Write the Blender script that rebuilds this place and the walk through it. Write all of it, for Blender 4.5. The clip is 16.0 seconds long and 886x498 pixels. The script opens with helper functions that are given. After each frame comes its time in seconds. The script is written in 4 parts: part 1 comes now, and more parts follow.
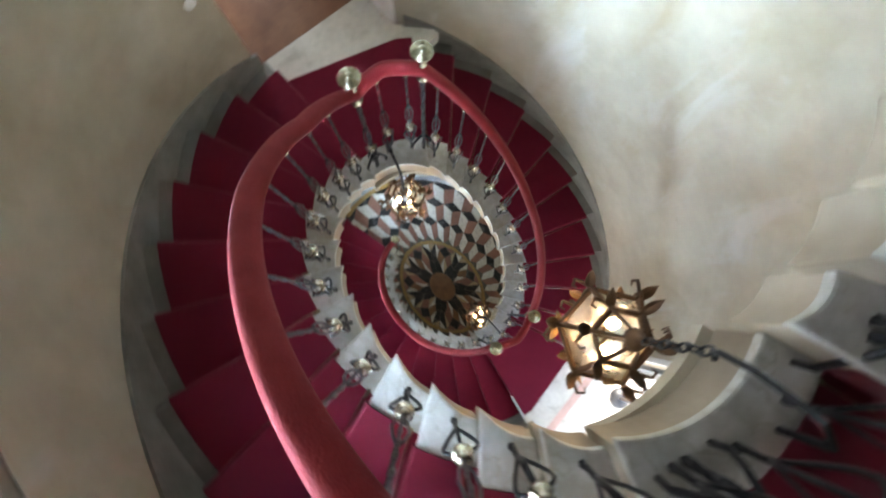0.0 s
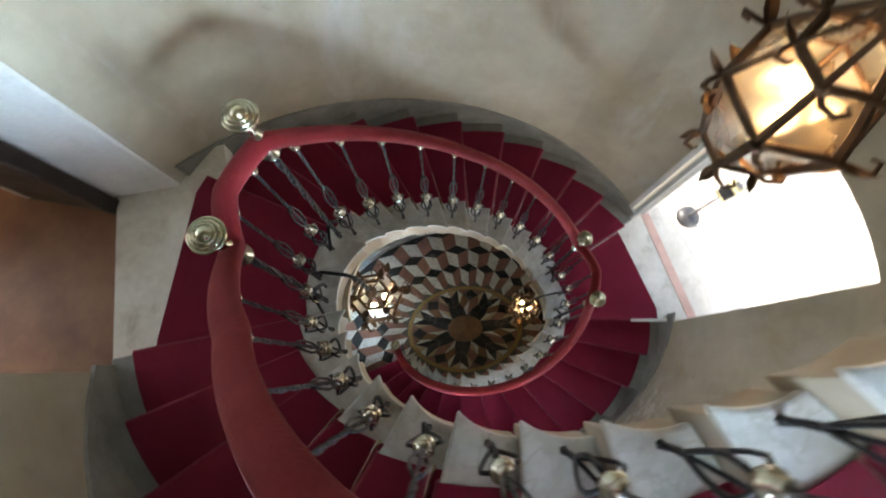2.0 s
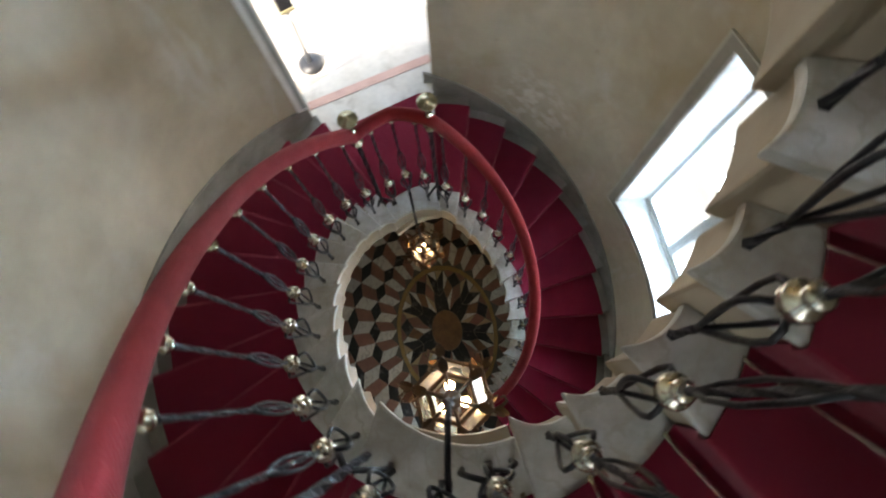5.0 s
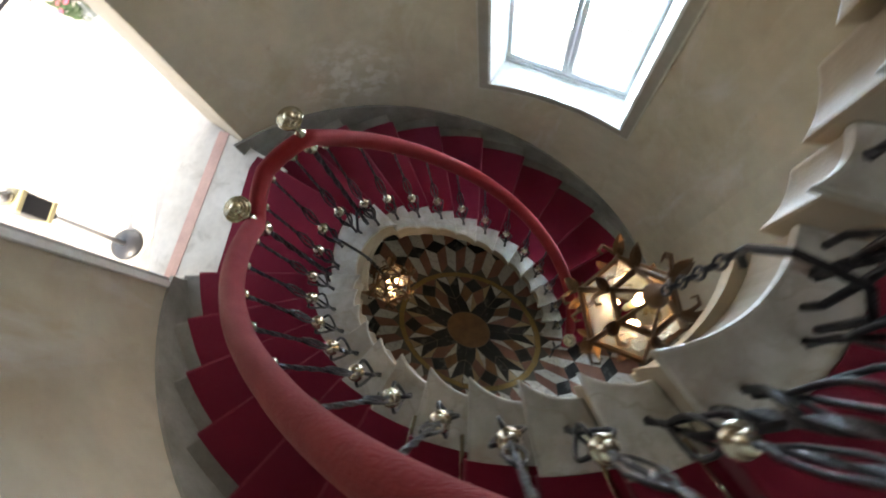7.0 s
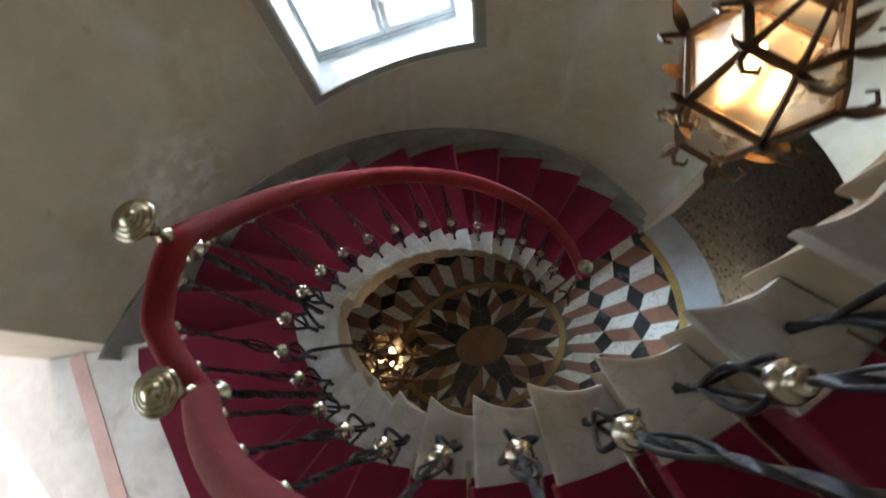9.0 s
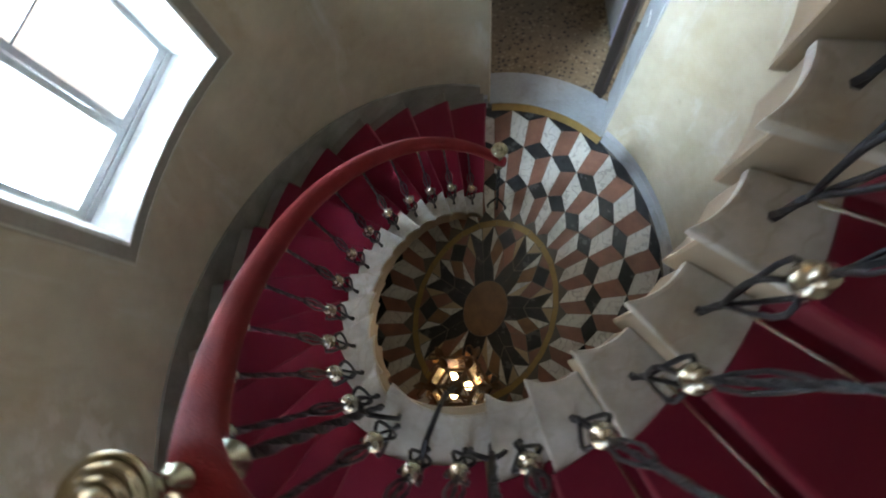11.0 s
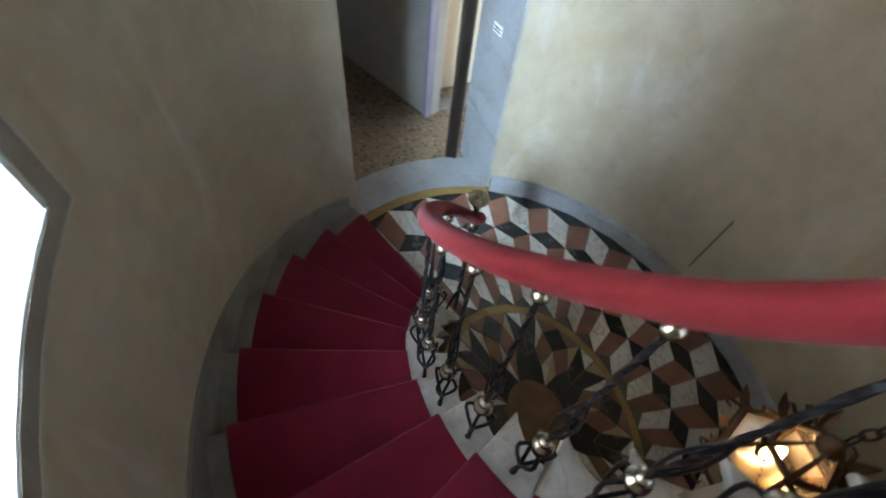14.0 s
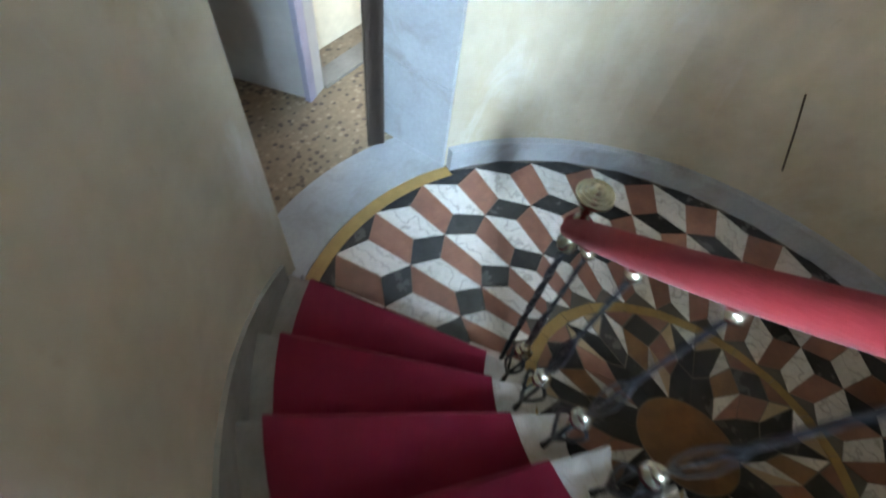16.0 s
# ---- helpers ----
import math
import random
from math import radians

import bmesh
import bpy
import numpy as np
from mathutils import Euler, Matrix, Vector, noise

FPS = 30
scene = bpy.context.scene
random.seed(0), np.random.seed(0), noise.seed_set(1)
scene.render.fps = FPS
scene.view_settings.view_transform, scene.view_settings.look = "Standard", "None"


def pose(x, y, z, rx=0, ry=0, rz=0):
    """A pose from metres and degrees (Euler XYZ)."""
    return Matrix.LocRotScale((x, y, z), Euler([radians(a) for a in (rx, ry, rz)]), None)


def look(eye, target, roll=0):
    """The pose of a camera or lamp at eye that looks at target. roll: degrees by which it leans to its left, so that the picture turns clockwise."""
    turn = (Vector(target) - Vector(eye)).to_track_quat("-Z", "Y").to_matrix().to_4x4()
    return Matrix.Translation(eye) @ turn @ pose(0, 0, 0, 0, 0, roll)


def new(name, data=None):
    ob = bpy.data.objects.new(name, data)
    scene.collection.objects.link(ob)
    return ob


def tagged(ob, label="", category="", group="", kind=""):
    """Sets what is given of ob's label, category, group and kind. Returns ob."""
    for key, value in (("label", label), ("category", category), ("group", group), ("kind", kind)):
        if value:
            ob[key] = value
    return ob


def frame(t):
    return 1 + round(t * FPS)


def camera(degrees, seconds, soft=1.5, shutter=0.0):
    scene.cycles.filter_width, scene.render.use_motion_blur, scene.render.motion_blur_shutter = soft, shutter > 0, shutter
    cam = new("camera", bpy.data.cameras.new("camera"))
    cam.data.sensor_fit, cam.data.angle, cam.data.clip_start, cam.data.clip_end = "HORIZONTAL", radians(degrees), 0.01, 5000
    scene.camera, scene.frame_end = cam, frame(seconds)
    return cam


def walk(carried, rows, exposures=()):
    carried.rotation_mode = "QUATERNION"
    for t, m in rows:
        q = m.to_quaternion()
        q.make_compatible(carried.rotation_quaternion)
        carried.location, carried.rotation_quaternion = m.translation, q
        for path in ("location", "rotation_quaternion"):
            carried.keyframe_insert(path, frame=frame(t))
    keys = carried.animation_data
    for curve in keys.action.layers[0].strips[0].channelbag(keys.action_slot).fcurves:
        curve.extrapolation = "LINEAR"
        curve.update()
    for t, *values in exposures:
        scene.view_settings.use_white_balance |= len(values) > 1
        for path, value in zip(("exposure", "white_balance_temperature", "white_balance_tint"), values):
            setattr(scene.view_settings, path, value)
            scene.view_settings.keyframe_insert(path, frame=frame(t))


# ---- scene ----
cam = camera(84.31, 16.0, soft=1.9, shutter=0.6)
PATH = [
    (0.0, pose(-0.385, -0.109, 7.363, 6.86, -1.96, -36.68)),
    (0.5, pose(-0.438, -0.142, 7.185, 12.24, 0.95, -56.14)),
    (1.0, pose(-0.449, 0.031, 6.946, 13.59, 1.81, -71.44)),
    (1.5, pose(-0.487, 0.164, 6.778, 14.89, 1.83, -88.22)),
    (2.0, pose(-0.446, 0.300, 6.555, 13.33, 0.33, -95.41)),
    (2.5, pose(-0.432, 0.450, 6.356, 13.40, 0.15, -110.27)),
    (3.0, pose(-0.325, 0.580, 6.122, 17.98, -0.77, -118.60)),
    (3.5, pose(-0.240, 0.677, 5.925, 14.71, 0.84, -136.51)),
    (4.0, pose(-0.191, 0.706, 5.758, 15.89, 1.22, -154.49)),
    (6.5, pose(0.294, 0.473, 5.271, 15.82, 3.41, 126.09)),
    (7.0, pose(0.406, 0.387, 5.080, 15.40, 4.78, 116.93)),
    (7.5, pose(0.463, 0.276, 4.924, 18.40, 6.52, 104.26)),
    (8.0, pose(0.476, 0.149, 4.750, 19.30, 5.39, 95.64)),
    (8.5, pose(0.489, 0.017, 4.582, 19.31, 2.91, 85.80)),
    (9.0, pose(0.458, -0.026, 4.445, 16.92, 5.73, 73.97)),
    (11.5, pose(-0.073, -0.507, 3.918, 15.65, 4.80, 10.97)),
    (12.0, pose(-0.383, -0.524, 3.894, 20.43, 4.69, 4.96)),
    (12.5, pose(-0.581, -0.554, 3.638, 26.73, 3.86, -3.59)),
    (13.0, pose(-0.732, -0.497, 3.445, 28.66, 7.32, -14.30)),
    (13.5, pose(-0.889, -0.471, 3.116, 35.09, 0.13, -13.91)),
    (14.0, pose(-1.028, -0.409, 2.898, 33.59, -4.56, -22.31)),
    (14.6, pose(-1.101, -0.222, 2.661, 33.93, -3.35, -31.81)),
    (15.0, pose(-1.085, 0.062, 2.363, 28.45, -1.08, -36.84)),
    (15.6, pose(-1.133, 0.464, 2.245, 28.54, -1.97, -45.81)),
    (16.0, pose(-1.081, 0.709, 2.077, 31.69, -5.51, -50.41)),
]
# path end
walk(cam, PATH, exposures=[
    (0.0, 2.65, 6700, 11), (0.6, 2.5, 6700, 11), (1.2, 2.3, 6950, 11), (2.5, 2.1, 6950, 11), (4.0, 2.1, 6950, 11), (6.5, 2.2, 7250, 12), (8.0, 1.85, 7300, 14),
    (9.2, 1.8, 7300, 14), (11.5, 1.92, 7300, 14), (13.5, 1.57, 7200, 13), (14.3, 1.8, 6900, 12), (15.0, 1.92, 6800, 11), (16.0, 2.3, 6800, 11)])

# ---- world and light ----
world = bpy.data.worlds.new("world")
scene.world = world
world.use_nodes = True
wn = world.node_tree
sky = wn.nodes.new("ShaderNodeTexSky")
sky.sky_type, sky.sun_disc = "NISHITA", False
sky.sun_elevation, sky.sun_rotation = radians(50), radians(60)
sky.air_density, sky.dust_density = 1.0, 2.0
wn.nodes["Background"].inputs["Strength"].default_value = 0.12
wn.links.new(sky.outputs[0], wn.nodes["Background"].inputs[0])

sun_lamp = bpy.data.lights.new("sun", "SUN")
sun_lamp.energy, sun_lamp.angle, sun_lamp.color = 3.0, radians(0.6), (1.0, 0.95, 0.86)
new("sun", sun_lamp).matrix_world = look((11.1, 6.4, 15.3), (0, 0, 0))

# daylight through the openings, watts; P_ROOM, P_CORR, P_SIDE are for added fill lamps
P_LOW, P_HIGH, P_GROUND, P_DOOR, P_ROOM, P_CORR, P_SIDE = 33, 42, 12, 2.0, 6, 0.1, 0.4

# ---- plan ----
CX, CY = -0.076, 0.074            # centre of the oval well
AW, BW = 1.463, 1.777             # plastered wall
AR, BR = 0.626, 0.80              # handrail
RISE = 0.17
Z_B, Z_A = 13 * RISE, 24 * RISE   # lower and upper landing
Z_D = Z_A + 13 * RISE
TOP = 10.6


def oval(psi, s=1.0):
    """Plan point at a bearing (degrees, clockwise from +y); s = 0 on the handrail, 1 on the wall face."""
    a, b, r = AR + (AW - AR) * s, BR + (BW - BR) * s, radians(psi)
    return CX + a * math.sin(r), CY + b * math.cos(r)


def at(psi, s, z):
    return Vector((*oval(psi, s), z))


# ---- materials ----
def mat(name, base, rough=0.6, metal=0.0, dark=None, scale=3.0, grain=40.0, bump=0.15, mix=0.5, sheen=0.0, spec=0.5, rnd=0.0, vein=None):
    m = bpy.data.materials.new(name)
    m.use_nodes = True
    t = m.node_tree
    b = t.nodes["Principled BSDF"]
    b.inputs["Roughness"].default_value, b.inputs["Metallic"].default_value = rough, metal
    b.inputs["Specular IOR Level"].default_value = spec
    b.inputs["Sheen Weight"].default_value = sheen
    co = t.nodes.new("ShaderNodeTexCoord")
    n1 = t.nodes.new("ShaderNodeTexNoise")
    n1.inputs["Scale"].default_value, n1.inputs["Detail"].default_value, n1.inputs["Roughness"].default_value = scale, 6, 0.6
    n2 = t.nodes.new("ShaderNodeTexNoise")
    n2.inputs["Scale"].default_value, n2.inputs["Detail"].default_value = grain, 4
    for n in (n1, n2):
        t.links.new(co.outputs["Object"], n.inputs["Vector"])
    ramp = t.nodes.new("ShaderNodeMapRange")
    ramp.inputs["From Min"].default_value, ramp.inputs["From Max"].default_value = 0.35, 0.68
    t.links.new(n1.outputs["Fac"], ramp.inputs["Value"])
    mx = t.nodes.new("ShaderNodeMix")
    mx.data_type = "RGBA"
    dark = dark or tuple(c * 0.6 for c in base)
    mx.inputs[6].default_value, mx.inputs[7].default_value = (*base, 1), (*dark, 1)
    fac = t.nodes.new("ShaderNodeMath")
    fac.operation = "MULTIPLY"
    fac.inputs[1].default_value = mix
    t.links.new(ramp.outputs[0], fac.inputs[0])
    t.links.new(fac.outputs[0], mx.inputs[0])
    hsv = t.nodes.new("ShaderNodeHueSaturation")
    gr = t.nodes.new("ShaderNodeMapRange")
    gr.inputs["To Min"].default_value, gr.inputs["To Max"].default_value = 0.86, 1.14
    t.links.new(n2.outputs["Fac"], gr.inputs["Value"])
    last = gr.outputs[0]
    if rnd:
        oi = t.nodes.new("ShaderNodeObjectInfo")
        rr = t.nodes.new("ShaderNodeMapRange")
        rr.inputs["To Min"].default_value, rr.inputs["To Max"].default_value = 1 - rnd, 1 + rnd
        t.links.new(oi.outputs["Random"], rr.inputs["Value"])
        mm = t.nodes.new("ShaderNodeMath")
        mm.operation = "MULTIPLY"
        t.links.new(rr.outputs[0], mm.inputs[0])
        t.links.new(last, mm.inputs[1])
        last = mm.outputs[0]
    t.links.new(last, hsv.inputs["Value"])
    t.links.new(mx.outputs[2], hsv.inputs["Color"])
    out = hsv.outputs[0]
    if vein:
        wv = t.nodes.new("ShaderNodeTexWave")
        wv.inputs["Scale"].default_value, wv.inputs["Distortion"].default_value, wv.inputs["Detail"].default_value = 3.5, 14, 5
        wv.inputs["Detail Scale"].default_value = 2.2
        t.links.new(co.outputs["Object"], wv.inputs["Vector"])
        vr = t.nodes.new("ShaderNodeMapRange")
        vr.inputs["From Min"].default_value, vr.inputs["From Max"].default_value = 0.86, 1.0
        vr.inputs["To Max"].default_value = 0.7
        t.links.new(wv.outputs["Fac"], vr.inputs["Value"])
        vm = t.nodes.new("ShaderNodeMix")
        vm.data_type = "RGBA"
        vm.inputs[7].default_value = (*vein, 1)
        t.links.new(vr.outputs[0], vm.inputs[0])
        t.links.new(out, vm.inputs[6])
        out = vm.outputs[2]
    t.links.new(out, b.inputs["Base Color"])
    rg = t.nodes.new("ShaderNodeMapRange")
    rg.inputs["To Min"].default_value, rg.inputs["To Max"].default_value = max(0.03, rough - 0.12), min(1, rough + 0.12)
    t.links.new(n1.outputs["Fac"], rg.inputs["Value"])
    t.links.new(rg.outputs[0], b.inputs["Roughness"])
    if bump:
        bp = t.nodes.new("ShaderNodeBump")
        bp.inputs["Strength"].default_value, bp.inputs["Distance"].default_value = bump, 0.01
        t.links.new(n2.outputs["Fac"], bp.inputs["Height"])
        t.links.new(bp.outputs[0], b.inputs["Normal"])
    return m


PLASTER = mat("plaster", (0.455, 0.405, 0.315), 0.75, dark=(0.315, 0.26, 0.18), scale=0.9, grain=9, bump=0.08, mix=0.75)


def weathered(m, spots):
    """Pale salt-worn patches of their own shape on a plaster material: (place, radius)."""
    t = m.node_tree
    b = t.nodes["Principled BSDF"]
    src = b.inputs["Base Color"].links[0].from_socket
    co = t.nodes.new("ShaderNodeTexCoord")
    n = t.nodes.new("ShaderNodeTexNoise")
    n.inputs["Scale"].default_value, n.inputs["Detail"].default_value = 11, 6
    t.links.new(co.outputs["Object"], n.inputs["Vector"])
    for place, radius in spots:
        d = t.nodes.new("ShaderNodeVectorMath")
        d.operation = "DISTANCE"
        d.inputs[1].default_value = place
        t.links.new(co.outputs["Object"], d.inputs[0])
        k = t.nodes.new("ShaderNodeMapRange")
        k.inputs["From Min"].default_value, k.inputs["From Max"].default_value = radius, radius * 0.3
        t.links.new(d.outputs["Value"], k.inputs["Value"])
        e = t.nodes.new("ShaderNodeMapRange")
        e.inputs["From Min"].default_value, e.inputs["From Max"].default_value = 0.47, 0.62
        t.links.new(n.outputs["Fac"], e.inputs["Value"])
        f = t.nodes.new("ShaderNodeMath")
        f.operation = "MULTIPLY"
        t.links.new(k.outputs[0], f.inputs[0])
        t.links.new(e.outputs[0], f.inputs[1])
        x = t.nodes.new("ShaderNodeMix")
        x.data_type = "RGBA"
        x.inputs[7].default_value = (0.55, 0.52, 0.45, 1)
        t.links.new(f.outputs[0], x.inputs[0])
        t.links.new(src, x.inputs[6])
        src = x.outputs[2]
    t.links.new(src, b.inputs["Base Color"])


def stained(m, colour, scale, lo, hi, amount, stretch=(1, 1, 0.6)):
    """Damp stains with ragged edges over a material."""
    t = m.node_tree
    b = t.nodes["Principled BSDF"]
    src = b.inputs["Base Color"].links[0].from_socket
    co, mp, n = t.nodes.new("ShaderNodeTexCoord"), t.nodes.new("ShaderNodeMapping"), t.nodes.new("ShaderNodeTexNoise")
    mp.inputs["Scale"].default_value = stretch
    n.inputs["Scale"].default_value, n.inputs["Detail"].default_value, n.inputs["Roughness"].default_value = scale, 7, 0.62
    n.inputs["Distortion"].default_value = 0.6
    t.links.new(co.outputs["Object"], mp.inputs["Vector"])
    t.links.new(mp.outputs[0], n.inputs["Vector"])
    k, x = t.nodes.new("ShaderNodeMapRange"), t.nodes.new("ShaderNodeMix")
    k.inputs["From Min"].default_value, k.inputs["From Max"].default_value, k.inputs["To Max"].default_value = lo, hi, amount
    t.links.new(n.outputs["Fac"], k.inputs["Value"])
    x.data_type = "RGBA"
    x.inputs[7].default_value = (*colour, 1)
    t.links.new(k.outputs[0], x.inputs[0])
    t.links.new(src, x.inputs[6])
    t.links.new(x.outputs[2], b.inputs["Base Color"])


stained(PLASTER, (0.30, 0.235, 0.13), 2.1, 0.54, 0.72, 0.6)
stained(PLASTER, (0.5, 0.49, 0.47), 3.3, 0.56, 0.70, 0.5, (1, 1, 0.35))
stained(PLASTER, (0.17, 0.13, 0.085), 9.0, 0.66, 0.78, 0.5)
weathered(PLASTER, [((-1.0, -1.3, 2.25), 0.42)])
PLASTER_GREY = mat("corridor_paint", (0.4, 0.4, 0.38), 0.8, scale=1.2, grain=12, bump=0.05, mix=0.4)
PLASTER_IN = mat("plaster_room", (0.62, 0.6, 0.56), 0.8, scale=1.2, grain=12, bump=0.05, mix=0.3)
GREYSTONE = mat("grey_stone", (0.235, 0.23, 0.205), 0.7, dark=(0.125, 0.115, 0.095), scale=4, grain=60, bump=0.25, mix=0.8)
BLUESTONE = mat("pale_stone", (0.32, 0.335, 0.35), 0.7, dark=(0.22, 0.23, 0.245), scale=2.5, grain=50, bump=0.12, mix=0.6)
MARBLE = mat("white_marble", (0.5, 0.5, 0.49), 0.45, dark=(0.29, 0.275, 0.24), scale=8, grain=24, bump=0.08, mix=0.85, rnd=0.06, vein=(0.36, 0.34, 0.3))
# step bodies: brown shade on risers and step ends put into the colour
SHADE_TAN = mat("shade_tan_stone", (0.34, 0.28, 0.21), 0.65, dark=(0.22, 0.175, 0.125), scale=5, grain=40, bump=0.12, mix=0.7, rnd=0.08)
SILL = mat("threshold_marble", (0.66, 0.63, 0.56), 0.5, dark=(0.45, 0.41, 0.33), scale=3, grain=25, bump=0.06, mix=0.6)
SOFFIT = mat("soffit_plaster", (0.42, 0.37, 0.29), 0.7, dark=(0.3, 0.25, 0.18), scale=2, grain=12, bump=0.06, mix=0.6)
CARPET = mat("carpet", (0.17, 0.0085, 0.026), 0.95, dark=(0.12, 0.006, 0.019), scale=2.2, grain=420, bump=0.5, mix=0.6, sheen=0.12, spec=0.1)
VELVET = mat("velvet", (0.19, 0.016, 0.020), 0.8, dark=(0.125, 0.007, 0.010), scale=6, grain=160, bump=0.35, mix=0.7, sheen=0.04, spec=0.12)
IRON = mat("wrought_iron", (0.022, 0.022, 0.026), 0.45, 0.6, scale=12, grain=120, bump=0.2)
BRASS = mat("aged_brass", (0.56, 0.535, 0.42), 0.24, 1.0, dark=(0.34, 0.30, 0.18), scale=9, grain=70, bump=0.05, mix=0.6)
SILVER = mat("silvered_brass", (0.62, 0.59, 0.5), 0.22, 1.0, dark=(0.36, 0.33, 0.24), scale=14, grain=80, bump=0.04, mix=0.6)
KNOBS_M = mat("pale_brass", (0.6, 0.575, 0.5), 0.26, 1.0, dark=(0.36, 0.33, 0.25), scale=14, grain=80, bump=0.04, mix=0.6)
RUST = mat("bronzed_iron", (0.13, 0.075, 0.04), 0.5, 0.7, dark=(0.05, 0.03, 0.02), scale=9, grain=70, bump=0.2, mix=0.8)
T_WHITE = mat("tile_white", (0.6, 0.585, 0.555), 0.28, dark=(0.4, 0.375, 0.33), scale=7, grain=40, bump=0.03, mix=0.6, rnd=0.1, vein=(0.3, 0.28, 0.26))
T_CREAM = mat("tile_cream", (0.36, 0.265, 0.16), 0.35, dark=(0.28, 0.2, 0.12), scale=7, grain=40, bump=0.03, mix=0.6, rnd=0.1)
T_BLACK = mat("tile_black", (0.022, 0.022, 0.024), 0.25, dark=(0.045, 0.045, 0.046), scale=7, grain=40, bump=0.03, mix=0.7, rnd=0.25)
T_TERRA = mat("tile_terracotta", (0.23, 0.105, 0.07), 0.4, dark=(0.15, 0.062, 0.042), scale=7, grain=45, bump=0.05, mix=0.8, rnd=0.16)
T_GOLD = mat("tile_gold", (0.30, 0.19, 0.06), 0.35, dark=(0.19, 0.115, 0.035), scale=9, grain=45, bump=0.04, mix=0.7)
T_BROWN = mat("tile_brown", (0.2, 0.1, 0.04), 0.4, dark=(0.1, 0.045, 0.018), scale=9, grain=45, bump=0.05, mix=0.9)
GROUT = mat("grout", (0.10, 0.09, 0.075), 0.85, scale=9, grain=90)
ROOMTILE = mat("room_floor", (0.22, 0.095, 0.036), 0.55, dark=(0.14, 0.05, 0.02), scale=5, grain=30, bump=0.05, mix=0.8)
DARKWOOD = mat("dark_wood", (0.035, 0.024, 0.018), 0.5, scale=6, grain=60)
WHITEPAINT = mat("white_paint", (0.74, 0.74, 0.73), 0.45, dark=(0.55, 0.55, 0.53), scale=4, grain=60, bump=0.04, mix=0.5)
REVEAL = mat("stained_white_paint", (0.72, 0.73, 0.73), 0.6, dark=(0.3, 0.3, 0.28), scale=5, grain=22, bump=0.12, mix=0.75)
# white window paint, greyed to hold its shade against the bright panes
SASH_SHADED = mat("shaded_sash_paint", (0.42, 0.43, 0.43), 0.5, dark=(0.3, 0.31, 0.31), scale=4, grain=60, bump=0.04, mix=0.5)
GREYPAINT = mat("grey_paint", (0.3, 0.31, 0.31), 0.55, scale=5, grain=50, bump=0.1)
PALEGROUND = mat("terrace_stone", (0.62, 0.58, 0.52), 0.8, scale=2, grain=20, bump=0.1)
WAX = mat("candle", (0.75, 0.68, 0.5), 0.5, scale=9, grain=40, bump=0.0)
ROPE = mat("dark_cord", (0.05, 0.035, 0.025), 0.8, scale=30, grain=150)
YELLOW = mat("yellow_paint", (0.5, 0.44, 0.26), 0.5, scale=12, grain=60)
BLACKP = mat("black_plastic", (0.03, 0.03, 0.033), 0.4, scale=12, grain=80, bump=0.03)
STEEL = mat("brushed_steel", (0.45, 0.45, 0.46), 0.35, 1.0, scale=12, grain=90, bump=0.03)
PINK = mat("pink_strip", (0.62, 0.40, 0.33), 0.7, scale=8, grain=60)
PAPER = mat("paper", (0.8, 0.8, 0.8), 0.7, scale=8, grain=60, bump=0.0, mix=0.2)
INK = mat("ink", (0.03, 0.03, 0.035), 0.7, scale=8, grain=60, bump=0.0)
CREAMPAINT = mat("cream_cabinet_paint", (0.6, 0.5, 0.3), 0.5, scale=6, grain=50, bump=0.04, mix=0.3)
BANDPAINT = mat("band_paint", (0.27, 0.25, 0.21), 0.65, scale=5, grain=50, bump=0.1)
BEADPAINT = mat("bead_paint", (0.46, 0.43, 0.36), 0.65, scale=5, grain=50, bump=0.1)
LILAC = mat("lilac_paint", (0.3, 0.3, 0.39), 0.6, scale=4, grain=40, bump=0.06, mix=0.5)
FOLIAGE = mat("foliage", (0.05, 0.1, 0.035), 0.55, scale=14, grain=60, bump=0.05)
PETAL = mat("petal", (0.5, 0.13, 0.2), 0.6, scale=14, grain=60, bump=0.0)
REDBOX = mat("red_paint", (0.35, 0.02, 0.015), 0.4, scale=8, grain=60, bump=0.02)


stained(BLUESTONE, (0.2, 0.19, 0.17), 5.0, 0.52, 0.7, 0.6, (1, 1, 1))
stained(SILL, (0.3, 0.26, 0.19), 6.0, 0.55, 0.72, 0.55, (1, 1, 1))
stained(CARPET, (0.09, 0.005, 0.018), 1.6, 0.5, 0.7, 0.5, (1, 1, 1))
stained(CARPET, (0.24, 0.06, 0.07), 46.0, 0.66, 0.78, 0.4, (1, 1, 1))
stained(T_WHITE, (0.36, 0.33, 0.28), 4.0, 0.55, 0.7, 0.5, (1, 1, 1))
stained(T_TERRA, (0.12, 0.07, 0.05), 5.0, 0.52, 0.7, 0.6, (1, 1, 1))
stained(MARBLE, (0.3, 0.26, 0.2), 3.5, 0.5, 0.68, 0.55, (1, 1, 1))
stained(MARBLE, (0.2, 0.18, 0.15), 16.0, 0.64, 0.74, 0.5, (1, 1, 1))
stained(WHITEPAINT, (0.42, 0.41, 0.38), 6.0, 0.56, 0.7, 0.5, (1, 1, 0.4))


